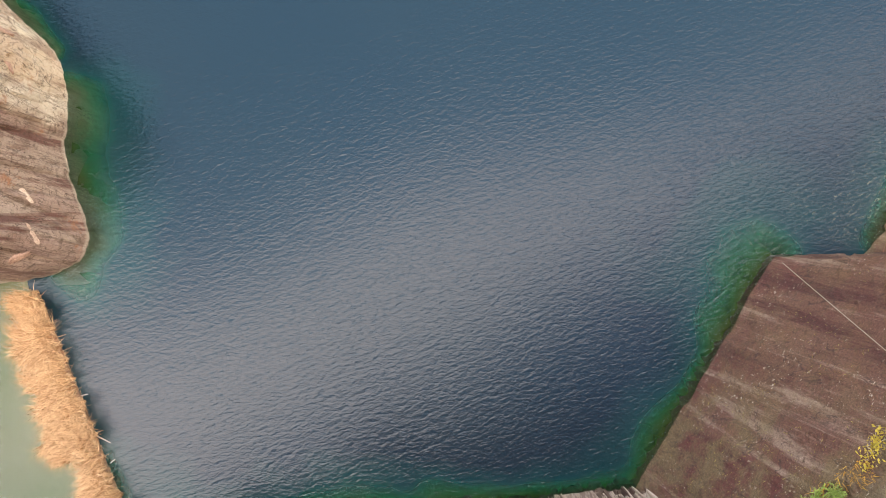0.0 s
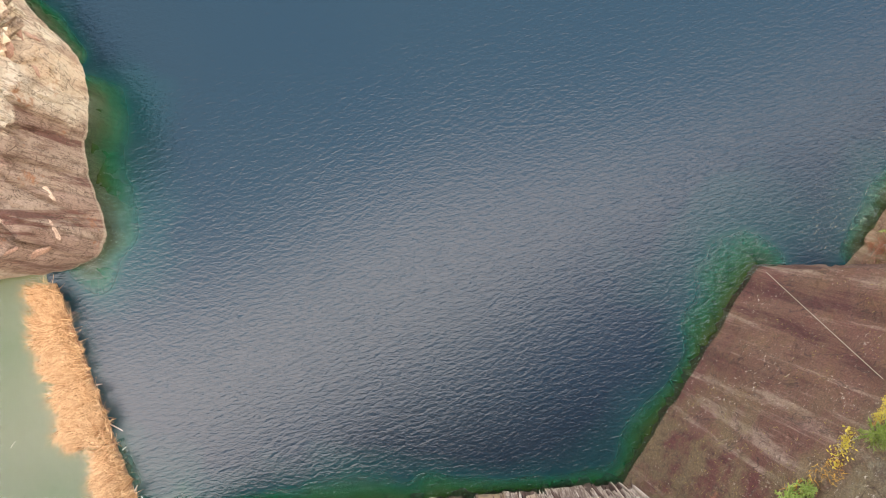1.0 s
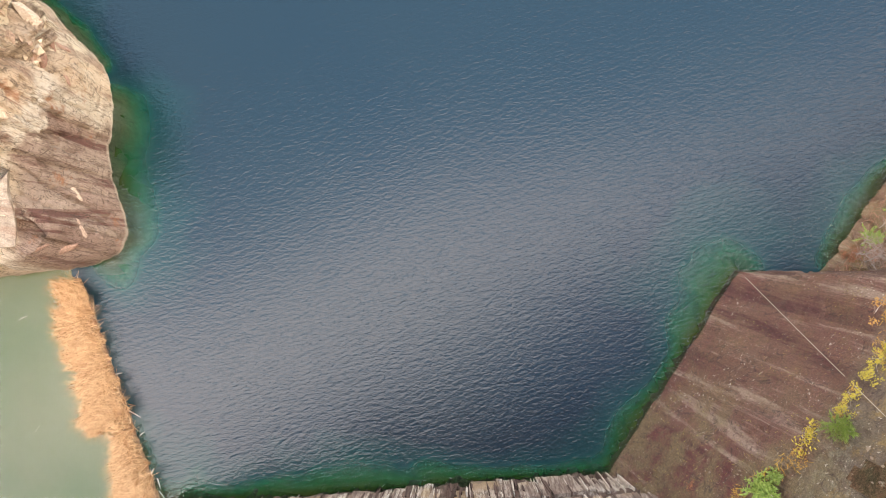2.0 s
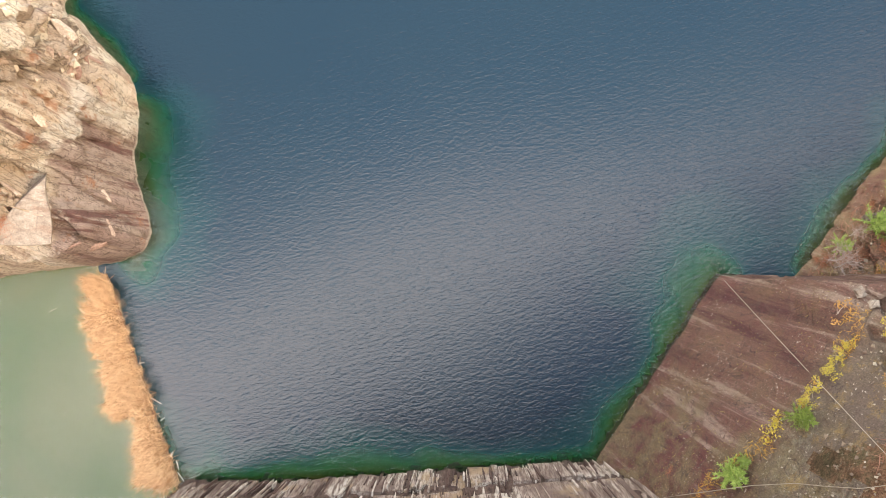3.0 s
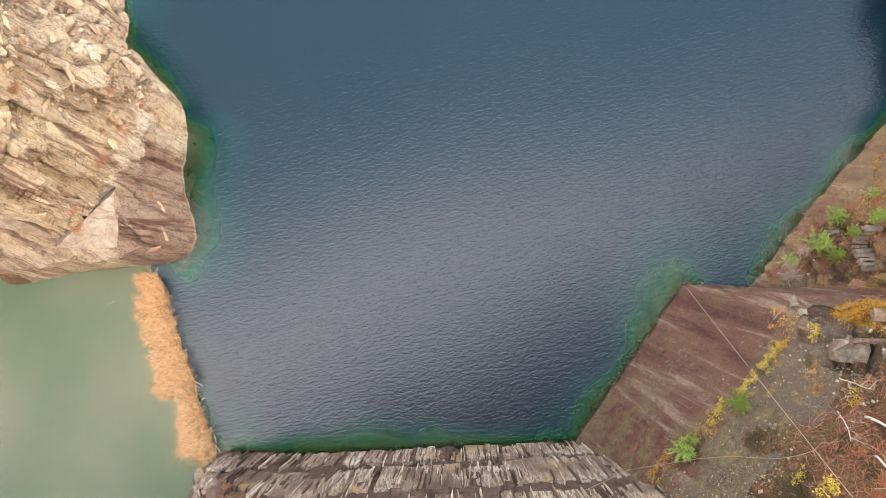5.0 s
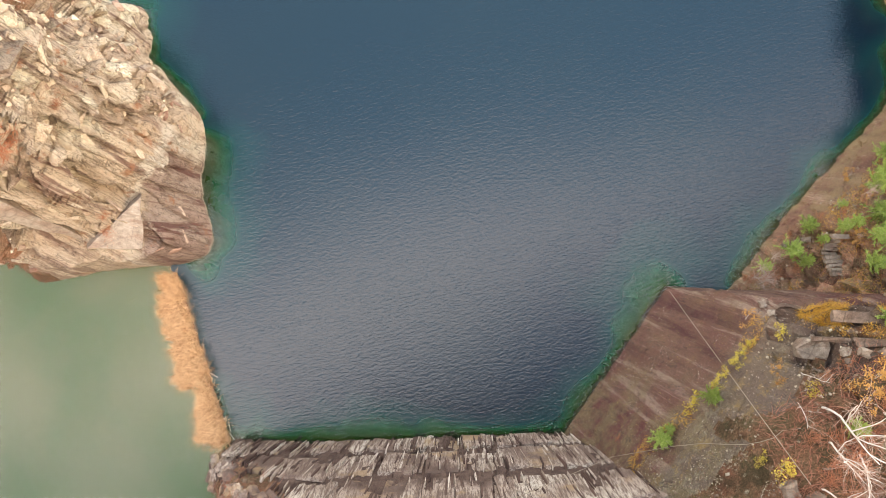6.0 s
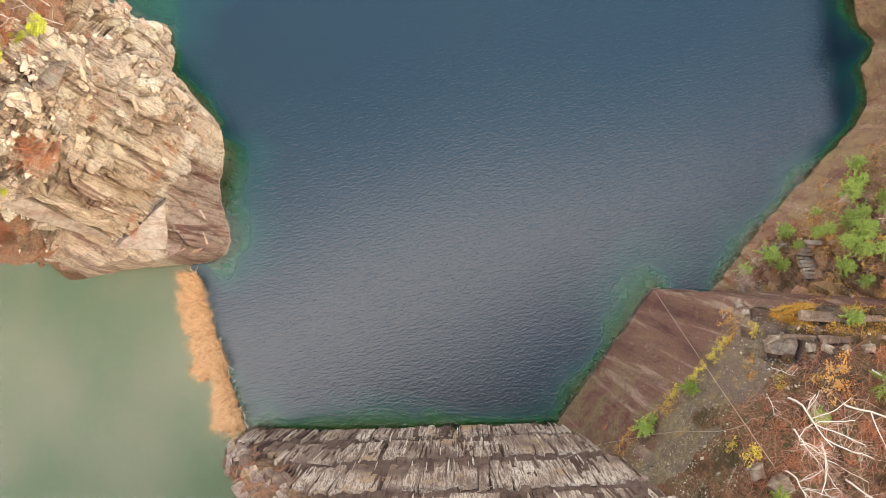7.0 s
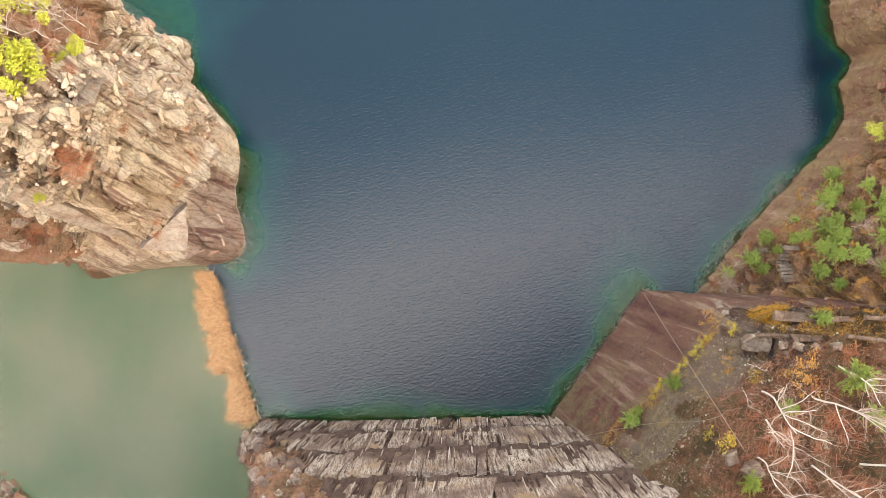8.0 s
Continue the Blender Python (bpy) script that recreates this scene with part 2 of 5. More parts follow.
m_rock_w = west_rock()
m_rock_e = east_rock("brown iron-stained granite")
m_rock_c = east_rock("pale brown shore granite", 1.3)
m_rock_s = rock_material("grey split granite", (0.15, 0.095, 0.072), (0.09, 0.055, 0.042), (0.04, 0.024, 0.019), (0.06, 0.032, 0.025), streak=(1.6, 1.6, 0.2), dirt=0.0)


def slab_material():
    k = Nodes("pale split slab")
    pick = k.math("ADD", k.math("MULTIPLY", k.random(), 0.34), k.math("MULTIPLY", k.math("SUBTRACT", k.noise(0.24, 3, 0.5), 0.34), 1.9))
    tone = k.ramp(pick, (0.05, (0.07, 0.042, 0.033)), (0.3, (0.20, 0.135, 0.105)), (0.5, (0.36, 0.27, 0.215)), (0.9, (0.52, 0.43, 0.35)))
    fine = k.noise(2.6, 8, 0.7)
    run = k.noise(1.6, 7, 0.72, k.mapping((2.6, 2.6, 0.16)))
    col = k.mix(k.ramp(run, (0.49, 0.0), (0.56, 0.85)), tone, (0.14, 0.088, 0.068))
    thin = k.noise(4.5, 4, 0.6, k.mapping((2.6, 2.6, 0.10)))
    col = k.mix(k.ramp(thin, (0.52, 0.0), (0.58, 0.75)), col, (0.12, 0.075, 0.056))
    rust = k.ramp(k.noise(0.35, 4, 0.6), (0.56, 0.0), (0.66, 0.7))
    col = k.mix(rust, col, (0.33, 0.215, 0.12))
    col = k.mix(k.ramp(fine, (0.52, 0.0), (0.75, 0.7)), col, (0.12, 0.09, 0.075))
    k.bump(k.math("ADD", k.noise(6, 6, 0.7), run), 0.6, 0.12)
    return k.done(col, 0.9, 0.25)


def soil_material(name, a, b, c):
    k = Nodes(name)
    col = k.mix(k.ramp(k.noise(0.5, 6, 0.65), (0.38, 0.0), (0.62, 1.0)), a, b)
    col = k.mix(k.ramp(k.noise(3.5, 6, 0.75), (0.45, 0.0), (0.68, 1.0)), col, c)
    col = k.mix(k.ramp(k.noise(0.28, 6, 0.7), (0.50, 0.0), (0.60, 0.75)), col, tuple(0.5 * v for v in b))
    col = k.mix(k.ramp(k.noise(1.3, 7, 0.75), (0.58, 0.0), (0.66, 0.8)), col, (0.36, 0.30, 0.22))
    col = k.mix(0.7, col, k.ramp(k.noise(12, 5, 0.75), (0.32, 0.12), (0.68, 0.85)), "OVERLAY")
    k.bump(k.noise(5, 6, 0.75), 1.0, 0.3)
    return k.done(col, 1.0, 0.1)


def leaf_material(name, a, b, spread=0.5):
    k = Nodes(name)
    col = k.mix(k.island(), a, b)
    col = k.mix(k.math("MULTIPLY", k.random(), spread), col, tuple(0.6 * v for v in a))
    k.bsdf.inputs["Subsurface Weight"].default_value = 0.0
    return k.done(col, 0.75, 0.2)


m_slab = slab_material()
m_soil = soil_material("leaf litter soil", (0.33, 0.155, 0.092), (0.24, 0.165, 0.10), (0.43, 0.27, 0.175))
m_litter = soil_material("dark leaf litter", (0.165, 0.068, 0.042), (0.105, 0.080, 0.042), (0.24, 0.13, 0.078))
m_forest = soil_material("autumn woodland", (0.13, 0.075, 0.045), (0.09, 0.08, 0.04), (0.2, 0.12, 0.07))
m_pine = leaf_material("pine needles", (0.19, 0.27, 0.05), (0.42, 0.47, 0.12), 0.3)
m_yellow = leaf_material("yellow autumn leaves", (0.42, 0.33, 0.05), (0.60, 0.42, 0.07))
m_orange = leaf_material("orange autumn leaves", (0.46, 0.22, 0.06), (0.55, 0.30, 0.09))
m_lime = leaf_material("lime green leaves", (0.42, 0.46, 0.05), (0.66, 0.62, 0.12), 0.25)
m_rust = leaf_material("rust red twigs", (0.38, 0.13, 0.065), (0.56, 0.25, 0.13))
m_reed = leaf_material("dry reed straw", (0.34, 0.15, 0.055), (0.95, 0.63, 0.35))
m_wood = leaf_material("dead grey wood", (0.42, 0.33, 0.27), (0.56, 0.46, 0.38))
m_birch = leaf_material("white birch bark", (0.62, 0.55, 0.47), (0.75, 0.69, 0.62))
m_cable = leaf_material("steel cable", (0.34, 0.27, 0.20), (0.38, 0.30, 0.23))


def depth_of(k):
    return k.attribute("depth")


def lakebed_material():
    k = Nodes("lake bed")
    d = k.math("MULTIPLY", k.axis("Z"), -0.1)
    col = k.ramp(d, (0.0, (0.17, 0.10, 0.045)), (0.05, (0.13, 0.12, 0.03)), (0.14, (0.06, 0.17, 0.045)), (0.5, (0.02, 0.14, 0.08)))
    weed = k.ramp(k.noise(0.9, 5, 0.7), (0.52, 0.0), (0.64, 0.7))
    col = k.mix(weed, col, (0.012, 0.06, 0.022))
    k.bump(k.noise(1.5, 5, 0.7), 0.6, 0.3)
    return k.done(col, 1.0, 0.0)


def pondbed_material():
    k = Nodes("milky green pond silt")
    col = k.mix(k.ramp(k.noise(0.07, 3, 0.5, dist=0.3), (0.36, 0.0), (0.62, 1.0)), (0.225, 0.225, 0.130), (0.120, 0.175, 0.082))
    col = k.mix(k.ramp(k.noise(0.45, 5, 0.6), (0.5, 0.0), (0.75, 0.3)), col, (0.27, 0.27, 0.18))
    return k.done(col, 1.0, 0.0)


def ripples(k):
    """Height in metres of short wind ripples, two crossing trains and a finer chop."""
    def train(turn, scale, squeeze, warp):
        return k.noise(scale, 3.0, 0.5, k.mapping((squeeze, 1.0, 1.0), src=k.mapping(rot=(0, 0, turn))), warp)
    a, b, c = train(-24, 4.4, 0.42, 0.5), train(10, 6.2, 0.5, 0.4), train(-50, 11.0, 0.7, 0.2)
    h = k.math("ADD", k.math("ADD", k.math("MULTIPLY", a, 0.62), k.math("MULTIPLY", b, 0.34)), k.math("MULTIPLY", c, 0.12))
    gust = k.ramp(k.noise(0.035, 3, 0.5), (0.30, 0.70), (0.70, 1.0))
    return k.math("MULTIPLY", h, gust)


def lake_water():
    """Clear over the shallows; over the depths the light comes back from the water itself."""
    k = Nodes("rippled lake water")
    bump = k.bump(ripples(k), 1.0, 0.035)
    warp = k.math("MULTIPLY", k.math("SUBTRACT", k.noise(0.22, 3, 0.5), 0.46), 4.0)
    d = k.math("DIVIDE", k.math("ADD", depth_of(k), warp), 12.0)
    drift = k.ramp(k.noise(0.05, 3, 0.5, dist=0.4), (0.35, 0.0), (0.65, 1.0))
    deep = k.mix(drift, (0.003, 0.014, 0.026), (0.005, 0.016, 0.026))
    body = k.mix(k.ramp(d, (0.15, 0.0), (0.90, 1.0)), k.ramp(d, (0.10, (0.012, 0.050, 0.010)), (0.30, (0.004, 0.072, 0.030)), (0.5, (0.004, 0.042, 0.040))), deep)
    clear = k.n.new("ShaderNodeBsdfTransparent")
    clear.inputs[0].default_value = (0.85, 0.96, 0.92, 1)
    scatter = k.n.new("ShaderNodeBsdfDiffuse")
    k.l.new(body, scatter.inputs["Color"])
    under = k.n.new("ShaderNodeMixShader")
    k.l.new(k.ramp(d, (0.0, 0.12), (0.45, 1.0)), under.inputs[0])
    k.l.new(clear.outputs[0], under.inputs[1])
    k.l.new(scatter.outputs[0], under.inputs[2])
    surface(k, under, bump, 0.03, 1.55)
    return k.mat


def surface(k, under, bump, rough, ior):
    gl = k.n.new("ShaderNodeBsdfGlossy")
    gl.inputs["Roughness"].default_value = rough
    fr = k.n.new("ShaderNodeFresnel")
    fr.inputs["IOR"].default_value = ior
    k.l.new(bump, gl.inputs["Normal"])
    k.l.new(bump, fr.inputs["Normal"])
    mx = k.n.new("ShaderNodeMixShader")
    k.l.new(fr.outputs[0], mx.inputs[0])
    k.l.new(under.outputs[0], mx.inputs[1])
    k.l.new(gl.outputs[0], mx.inputs[2])
    k.n.remove(k.bsdf)
    k.l.new(mx.outputs[0], k.out.inputs["Surface"])


def pond_water():
    k = Nodes("still pond water")
    bump = k.bump(ripples(k), 0.3, 0.004)
    clear = k.n.new("ShaderNodeBsdfTransparent")
    clear.inputs[0].default_value = (0.95, 0.98, 0.95, 1)
    surface(k, clear, bump, 0.05, 1.34)
    return k.mat


m_lakebed = lakebed_material()
m_pondbed = pondbed_material()
m_water = lake_water()
m_pond = pond_water()


# ---- building helpers ----
def mesh_from(name, verts, faces, material, smooth=False):
    me = bpy.data.meshes.new(name)
    me.from_pydata([tuple(v) for v in verts], [], [tuple(f) for f in faces])
    me.materials.append(material)
    if smooth:
        me.polygons.foreach_set("use_smooth", [True] * len(me.polygons))
    me.update()
    return me


def part(name, data, parent, label="", m=None):
    """Links mesh data as one part under a thing or under a part."""
    ob = new(name, data)
    ob.parent = parent
    if m is not None:
        ob.matrix_basis = m
    if label:
        ob["label"] = label
    return ob


def fractal(p, scale, octaves=5):
    return noise.fractal(Vector(p) * scale, 0.9, 2.1, octaves)


def blocks(p, size, seed):
    """Broken jointed rock: a flat offset for each cell of a tilted block pattern."""
    q = Matrix.Rotation(0.35, 3, "X") @ Matrix.Rotation(0.6 + seed, 3, "Z") @ Vector((p[0] / size[0], p[1] / size[1], p[2] / size[2]))
    w = Vector((noise.noise(q * 0.7), noise.noise(q * 0.7 + Vector((9, 3, 1))), 0)) * 0.5
    return noise.cell(q + w + Vector((seed * 7.1, 0, 0)))


def catmull(a, u):
    """Points along the rows of a (n, k) at the parameters u in 0..n-1, smoothly."""
    n = len(a)
    i = np.clip(np.floor(u).astype(int), 0, n - 2)
    f = (u - i)[:, None]
    p0, p1, p2, p3 = a[np.maximum(i - 1, 0)], a[i], a[i + 1], a[np.minimum(i + 2, n - 1)]
    m1, m2 = (p2 - p0) * 0.35, (p3 - p1) * 0.35
    f2, f3 = f * f, f * f * f
    return (2 * f3 - 3 * f2 + 1) * p1 + (f3 - 2 * f2 + f) * m1 + (-2 * f3 + 3 * f2) * p2 + (f3 - f2) * m2


def cliff_grid(stations, profiles, step_u, step_v, sharp=False):
    """Grid of points of a cliff: stations along its foot (x, y, inward angle, profile), each profile a row of (setback, height)."""
    ctrl = []
    for x, y, a, p in stations:
        c, s = math.cos(radians(a)), math.sin(radians(a))
        ctrl.append([(x + c * d, y + s * d, z) for d, z in profiles[p]])
    ctrl = np.array(ctrl)                                    # stations, levels, 3
    foot = ctrl[:, 1]
    us = []
    for i in range(len(ctrl) - 1):
        n = max(2, int(np.linalg.norm(foot[i + 1] - foot[i]) / step_u))
        us += list(i + np.arange(n) / n)
    us = np.array(us + [len(ctrl) - 1])
    vs = []
    for j in range(ctrl.shape[1] - 1):
        gap = min(np.median(np.linalg.norm(ctrl[:, j + 1] - ctrl[:, j], axis=1)), 9)
        n = max(2, int(gap / step_v))
        vs += list(j + np.arange(n) / n)
    vs = np.array(vs + [ctrl.shape[1] - 1])
    nl = ctrl.shape[1]
    if sharp:
        i = np.clip(np.floor(us).astype(int), 0, len(ctrl) - 2)
        f = (us - i)[:, None]
        flat = ctrl.reshape(len(ctrl), -1)
        rows = (flat[i] * (1 - f) + flat[i + 1] * f).reshape(len(us), nl, 3)
    else:
        rows = catmull(ctrl.reshape(len(ctrl), -1), us).reshape(len(us), nl, 3)
    j = np.clip(np.floor(vs).astype(int), 0, nl - 2)
    f = (vs - j)[None, :, None]
    return rows[:, j] * (1 - f) + rows[:, j + 1] * f


def grid_normals(g):
    du, dv = np.gradient(g, axis=0), np.gradient(g, axis=1)
    n = np.cross(du, dv)
    return n / np.maximum(np.linalg.norm(n, axis=2, keepdims=True), 1e-9)


def grid_mesh(name, g, material, flip=False):
    nu, nv = g.shape[:2]
    idx = np.arange(nu * nv).reshape(nu, nv)
    f = np.stack([idx[:-1, :-1], idx[1:, :-1], idx[1:, 1:], idx[:-1, 1:]], -1).reshape(-1, 4)
    if flip:
        f = f[:, ::-1]
    return mesh_from(name, g.reshape(-1, 3).tolist(), f.tolist(), material)


class Cliff:
    """A rock mass: keeps its finished grid, so that things can stand on it."""

    def __init__(self, name, stations, profiles, material, label, rough, step=(0.3, 0.3), flip=False, sharp=False, soil=None, litter=None):
        g = cliff_grid(stations, profiles, *step, sharp=sharp)
        n = grid_normals(g) * (-1 if flip else 1)
        tone, joint = np.zeros(g.shape[:2], np.float32), np.zeros(g.shape[:2], np.float32)
        for i in range(g.shape[0]):
            for j in range(g.shape[1]):
                off, tone[i, j], joint[i, j] = rough(g[i, j])
                g[i, j] += n[i, j] * off
        self.g, self.n = g, n
        me = grid_mesh(name, g, material, flip)
        for key, field in (("tone", tone), ("joint", joint)):
            me.attributes.new(key, "FLOAT", "POINT").data.foreach_set("value", field.ravel())
        me.materials.append(litter or m_soil)
        if soil:
            me.polygons.foreach_set("material_index", [int(soil(f.center)) for f in me.polygons])
        self.ob = tagged(new(name, me), label, "cliff", kind="structure")

    def spot(self, x, y):
        """The point of the surface nearest to a place on the plan, the highest of those near it."""
        p = self.g.reshape(-1, 3)
        d = np.hypot(p[:, 0] - x, p[:, 1] - y)
        near = p[d < d.min() + 0.25]
        return Vector(near[near[:, 2].argmax()])

    def at(self, u, v):
        i, j = int(u * (self.g.shape[0] - 1)), int(v * (self.g.shape[1] - 1))
        return Vector(self.g[i, j]), Vector(self.n[i, j])


# ---- the rock masses ----
west_profiles = {
    "bank": ((-1.5, -3), (0, 0), (1.5, 4), (3, 9), (5, 16), (8, 24), (20, 29)),
    "nub": ((-1.0, -3), (0, 0), (1.2, 2.6), (2.2, 8), (3.2, 17), (6, 24), (18, 29)),
    "north": ((-0.8, -3), (0, 0), (0.4, 6), (1.0, 13), (2.2, 20), (4.5, 25), (16, 29)),
    "main": ((-1.2, -3), (0, 0), (0.7, 7), (1.9, 13), (3.3, 19), (5.4, 24), (14, 30)),
    "mid": ((-1.4, -3), (0, 0), (0.7, 7), (3.3, 12), (5.4, 18.5), (7.6, 24), (14, 29)),
    "east": ((-1.5, -3), (0, 0), (0.8, 7), (3.8, 12.3), (6.4, 17.2), (8.6, 22.5), (14, 28)),
    "low": ((-1.5, -3), (0, 0), (2.0, 6.4), (5.4, 8.6), (8.6, 14), (11.5, 18.5), (15, 24)),
    "corner": ((-1.2, -3), (0, 0), (1.6, 6.3), (5.6, 7.6), (8.8, 12), (11.5, 17), (15, 23)),
    "south": ((-0.4, -3), (0, 0), (0.35, 6), (2.6, 8.2), (5.4, 13.5), (8.2, 18.5), (13, 24)),
    "shelf": ((-0.8, -2), (0, 0), (1.2, 2.4), (2.2, 7), (5.4, 12), (8.5, 17), (13, 24)),
    "beach": ((-2.0, -1.5), (0, 0), (1.5, 1.4), (3.5, 4), (6.5, 9), (9.5, 15), (14, 23)),
}
west_stations = (
    (-50, 33, 255, "bank"), (-37.2, 24.1, 240, "bank"), (-31.2, 21.2, 232, "nub"), (-28.3, 20.8, 215, "nub"), (-27.3, 17.6, 195, "nub"),
    (-27.2, 15.8, 190, "north"), (-25.2, 14.4, 195, "north"), (-22.1, 11.4, 205, "main"), (-21.1, 8.5, 192, "mid"), (-21.1, 5.1, 180, "east"),
    (-20.2, 2.2, 175, "low"), (-19.5, -0.3, 172, "low"), (-20.4, -2.2, 150, "corner"), (-24.2, -3.1, 102, "south"), (-29.2, -4.2, 95, "south"),
    (-34.9, -5.9, 92, "shelf"), (-36.5, -4.4, 92, "beach"), (-42.6, -5.2, 90, "beach"), (-58, -4.5, 88, "beach"),
)
south_profiles = {
    "bank": ((-2.0, -2), (0, 0), (1.5, 1.2), (3.0, 3.0), (5, 6), (7.5, 10), (12, 15), (24, 20), (34, 24)),
    "toe": ((-1.0, -2), (0, 0), (0.5, 2.2), (1.4, 3.8), (3, 6.5), (5.5, 9.5), (9, 13), (22, 19), (32, 24)),
    "rise": ((-0.4, -3), (0, 0), (0.3, 4.0), (0.7, 8.5), (1.2, 11.5), (3.0, 14), (7, 18), (20, 23), (30, 27)),
    # top two levels are out of view, raised to darken the lake's reflection
    "wall": ((-0.2, -4), (0, 0), (0.25, 4.5), (0.6, 9.5), (1.3, 14), (1.9, 20), (3.2, 27), (5.0, 48), (28, 52)),
}
south_stations = (
    (-14.5, -46, 10, "bank"), (-15.7, -27, 5, "bank"), (-16.6, -23, 0, "bank"), (-17.3, -20.6, 340, "toe"), (-15.6, -18.45, 300, "toe"),
    (-12.5, -18.1, 278, "rise"), (-7.3, -17.7, 276, "wall"), (2.1, -16.4, 277, "wall"), (10.4, -15.2, 277, "wall"), (15.5, -14.5, 277, "wall"),
    (24, -13.3, 277, "wall"),
)
east_profiles = {
    "face": ((-0.5, -4), (0, 0), (1.3, 5), (2.5, 10), (3.6, 14.5), (4.8, 19), (6.2, 22.5), (10, 24.5), (26, 30)),
    "edge": ((-0.5, -4), (0, 0), (1.5, 5), (2.9, 10), (4.0, 13.4), (6.4, 14.6), (9, 16), (14, 18), (30, 24)),
    "north": ((0.3, -4), (0, 0), (0.15, 5), (0.35, 10), (0.6, 13.2), (1.9, 14.2), (3.6, 16.2), (6.5, 20), (20, 28)),
}
east_stations = (
    (6.5, -28.5, -30, "face"), (14.6, -14.8, -30, "face"), (19.0, -7.1, -30, "face"), (23.05, -0.25, -2, "edge"), (30.0, 0.35, 272, "north"), (39, 1.2, 272, "north"), (62, 3, 272, "north"),
)
cove_profiles = {
    "low": ((-2.0, -3), (0, 0), (0.8, 0.9), (2.5, 2.4), (4.5, 5), (7, 8), (11, 13), (24, 22)),
    "slab": ((-1.2, -3), (0, 0), (0.8, 2.0), (2.2, 4.8), (4.2, 7.5), (6.5, 10), (11, 15), (24, 24)),
    "steep": ((-0.8, -3), (0, 0), (0.7, 3.5), (1.6, 7.5), (3.0, 11), (5, 14.5), (9, 19), (22, 26)),
}
cove_stations = (
    (27.6, -1.2, -12, "low"), (29.4, 1.2, -10, "low"), (31.6, 5.2, -22, "low"), (34.3, 8.9, -32, "slab"), (38.6, 14.6, -34, "slab"), (41.5, 18.3, -28, "steep"),
    (42.4, 20.9, 0, "steep"), (41.7, 24.2, 4, "steep"), (42.7, 26.9, 0, "steep"), (40.9, 28.7, 8, "steep"), (39.7, 33.3, 6, "steep"), (38, 50, 5, "steep"),
)


def broken(p, size, turn=0.0):
    """Angular blocks with open joints: each block sits at its own height and tilt, and the joints are cut in."""
    q = Matrix.Rotation(turn, 3, "Z") @ Vector(p)
    q = Vector((q.x / size[0], q.y / size[1], q.z / size[2]))
    q += Vector((noise.noise(q * 0.6), noise.noise(q * 0.6 + Vector((5, 5, 5))), noise.noise(q * 0.6 + Vector((2, 9, 4))))) * 0.35
    d, pts = noise.voronoi(q)
    c = Vector(pts[0])
    tilt = Vector((noise.cell(c * 7.3), noise.cell(c * 5.1 + Vector((3, 0, 0))), noise.cell(c * 3.7 + Vector((0, 4, 0)))))
    lift = noise.cell(c * 9.1 + Vector((1, 2, 3)))
    joint = max(0.0, 1 - (d[1] - d[0]) / 0.16)
    return (lift - 0.5) * 0.7 + (tilt - Vector((0.5, 0.5, 0.5))).dot(q - c) * 1.6 - 0.7 * joint, noise.cell(c * 4.3 + Vector((7, 1, 2))), joint


def bedded(p):
    """1 on the smooth bedded slabs at the tip of the west headland, 0 on its broken upper slope."""
    s = 0.80 * (p[0] + 29.6) - 0.60 * (p[1] - 2.0) + 5.0 * noise.noise(Vector(p) * 0.16) + 2.0 * noise.noise(Vector(p) * 0.5)
    return min(1.0, max(0.0, 0.5 + 0.35 * s))


def rough_west(p):
    wild = 1.0 - bedded(p)
    wild = wild * wild * (3 - 2 * wild)
    a, ta, ja = broken(p, (6.0, 1.2, 8.0), 0.49)
    b, tb, jb = broken(p, (2.0, 1.3, 1.3), 0.3)
    k = min(1.0, max(0.18, p[2] / 8))
    off = (fractal(p, 0.2, 4) * 0.5 + a * 0.42 * (1 - wild) + b * 0.85 * wild) * k + fractal(p, 1.4, 3) * 0.05
    return off, ta * (1 - wild) + tb * wild, ja * (1 - wild) * 0.8 + jb * wild


def rough_south(p):
    run = noise.cell(Vector((p[0] * 1.1 + p[2] * 0.15, p[2] * 0.3, 4.2))) * 0.16 + noise.cell(Vector((p[0] * 2.6 + p[2] * 0.3, p[2] * 0.5, 1.2))) * 0.10
    return run + fractal(p, 0.3, 3) * 0.15, noise.cell(Vector((p[0] * 1.7, p[2] * 0.4, 2.2))), 0.0


def ledge_height(p):
    """Height of the long crack that crosses the brown wall, by the place along its foot."""
    u = (p[0] - 14.6) * 0.505 + (p[1] + 14.8) * 0.863
    return 10.8 + 3.2 * min(1.0, max(0.0, (u - 4.5) / 5)) - 0.2 * max(0.0, u - 10)


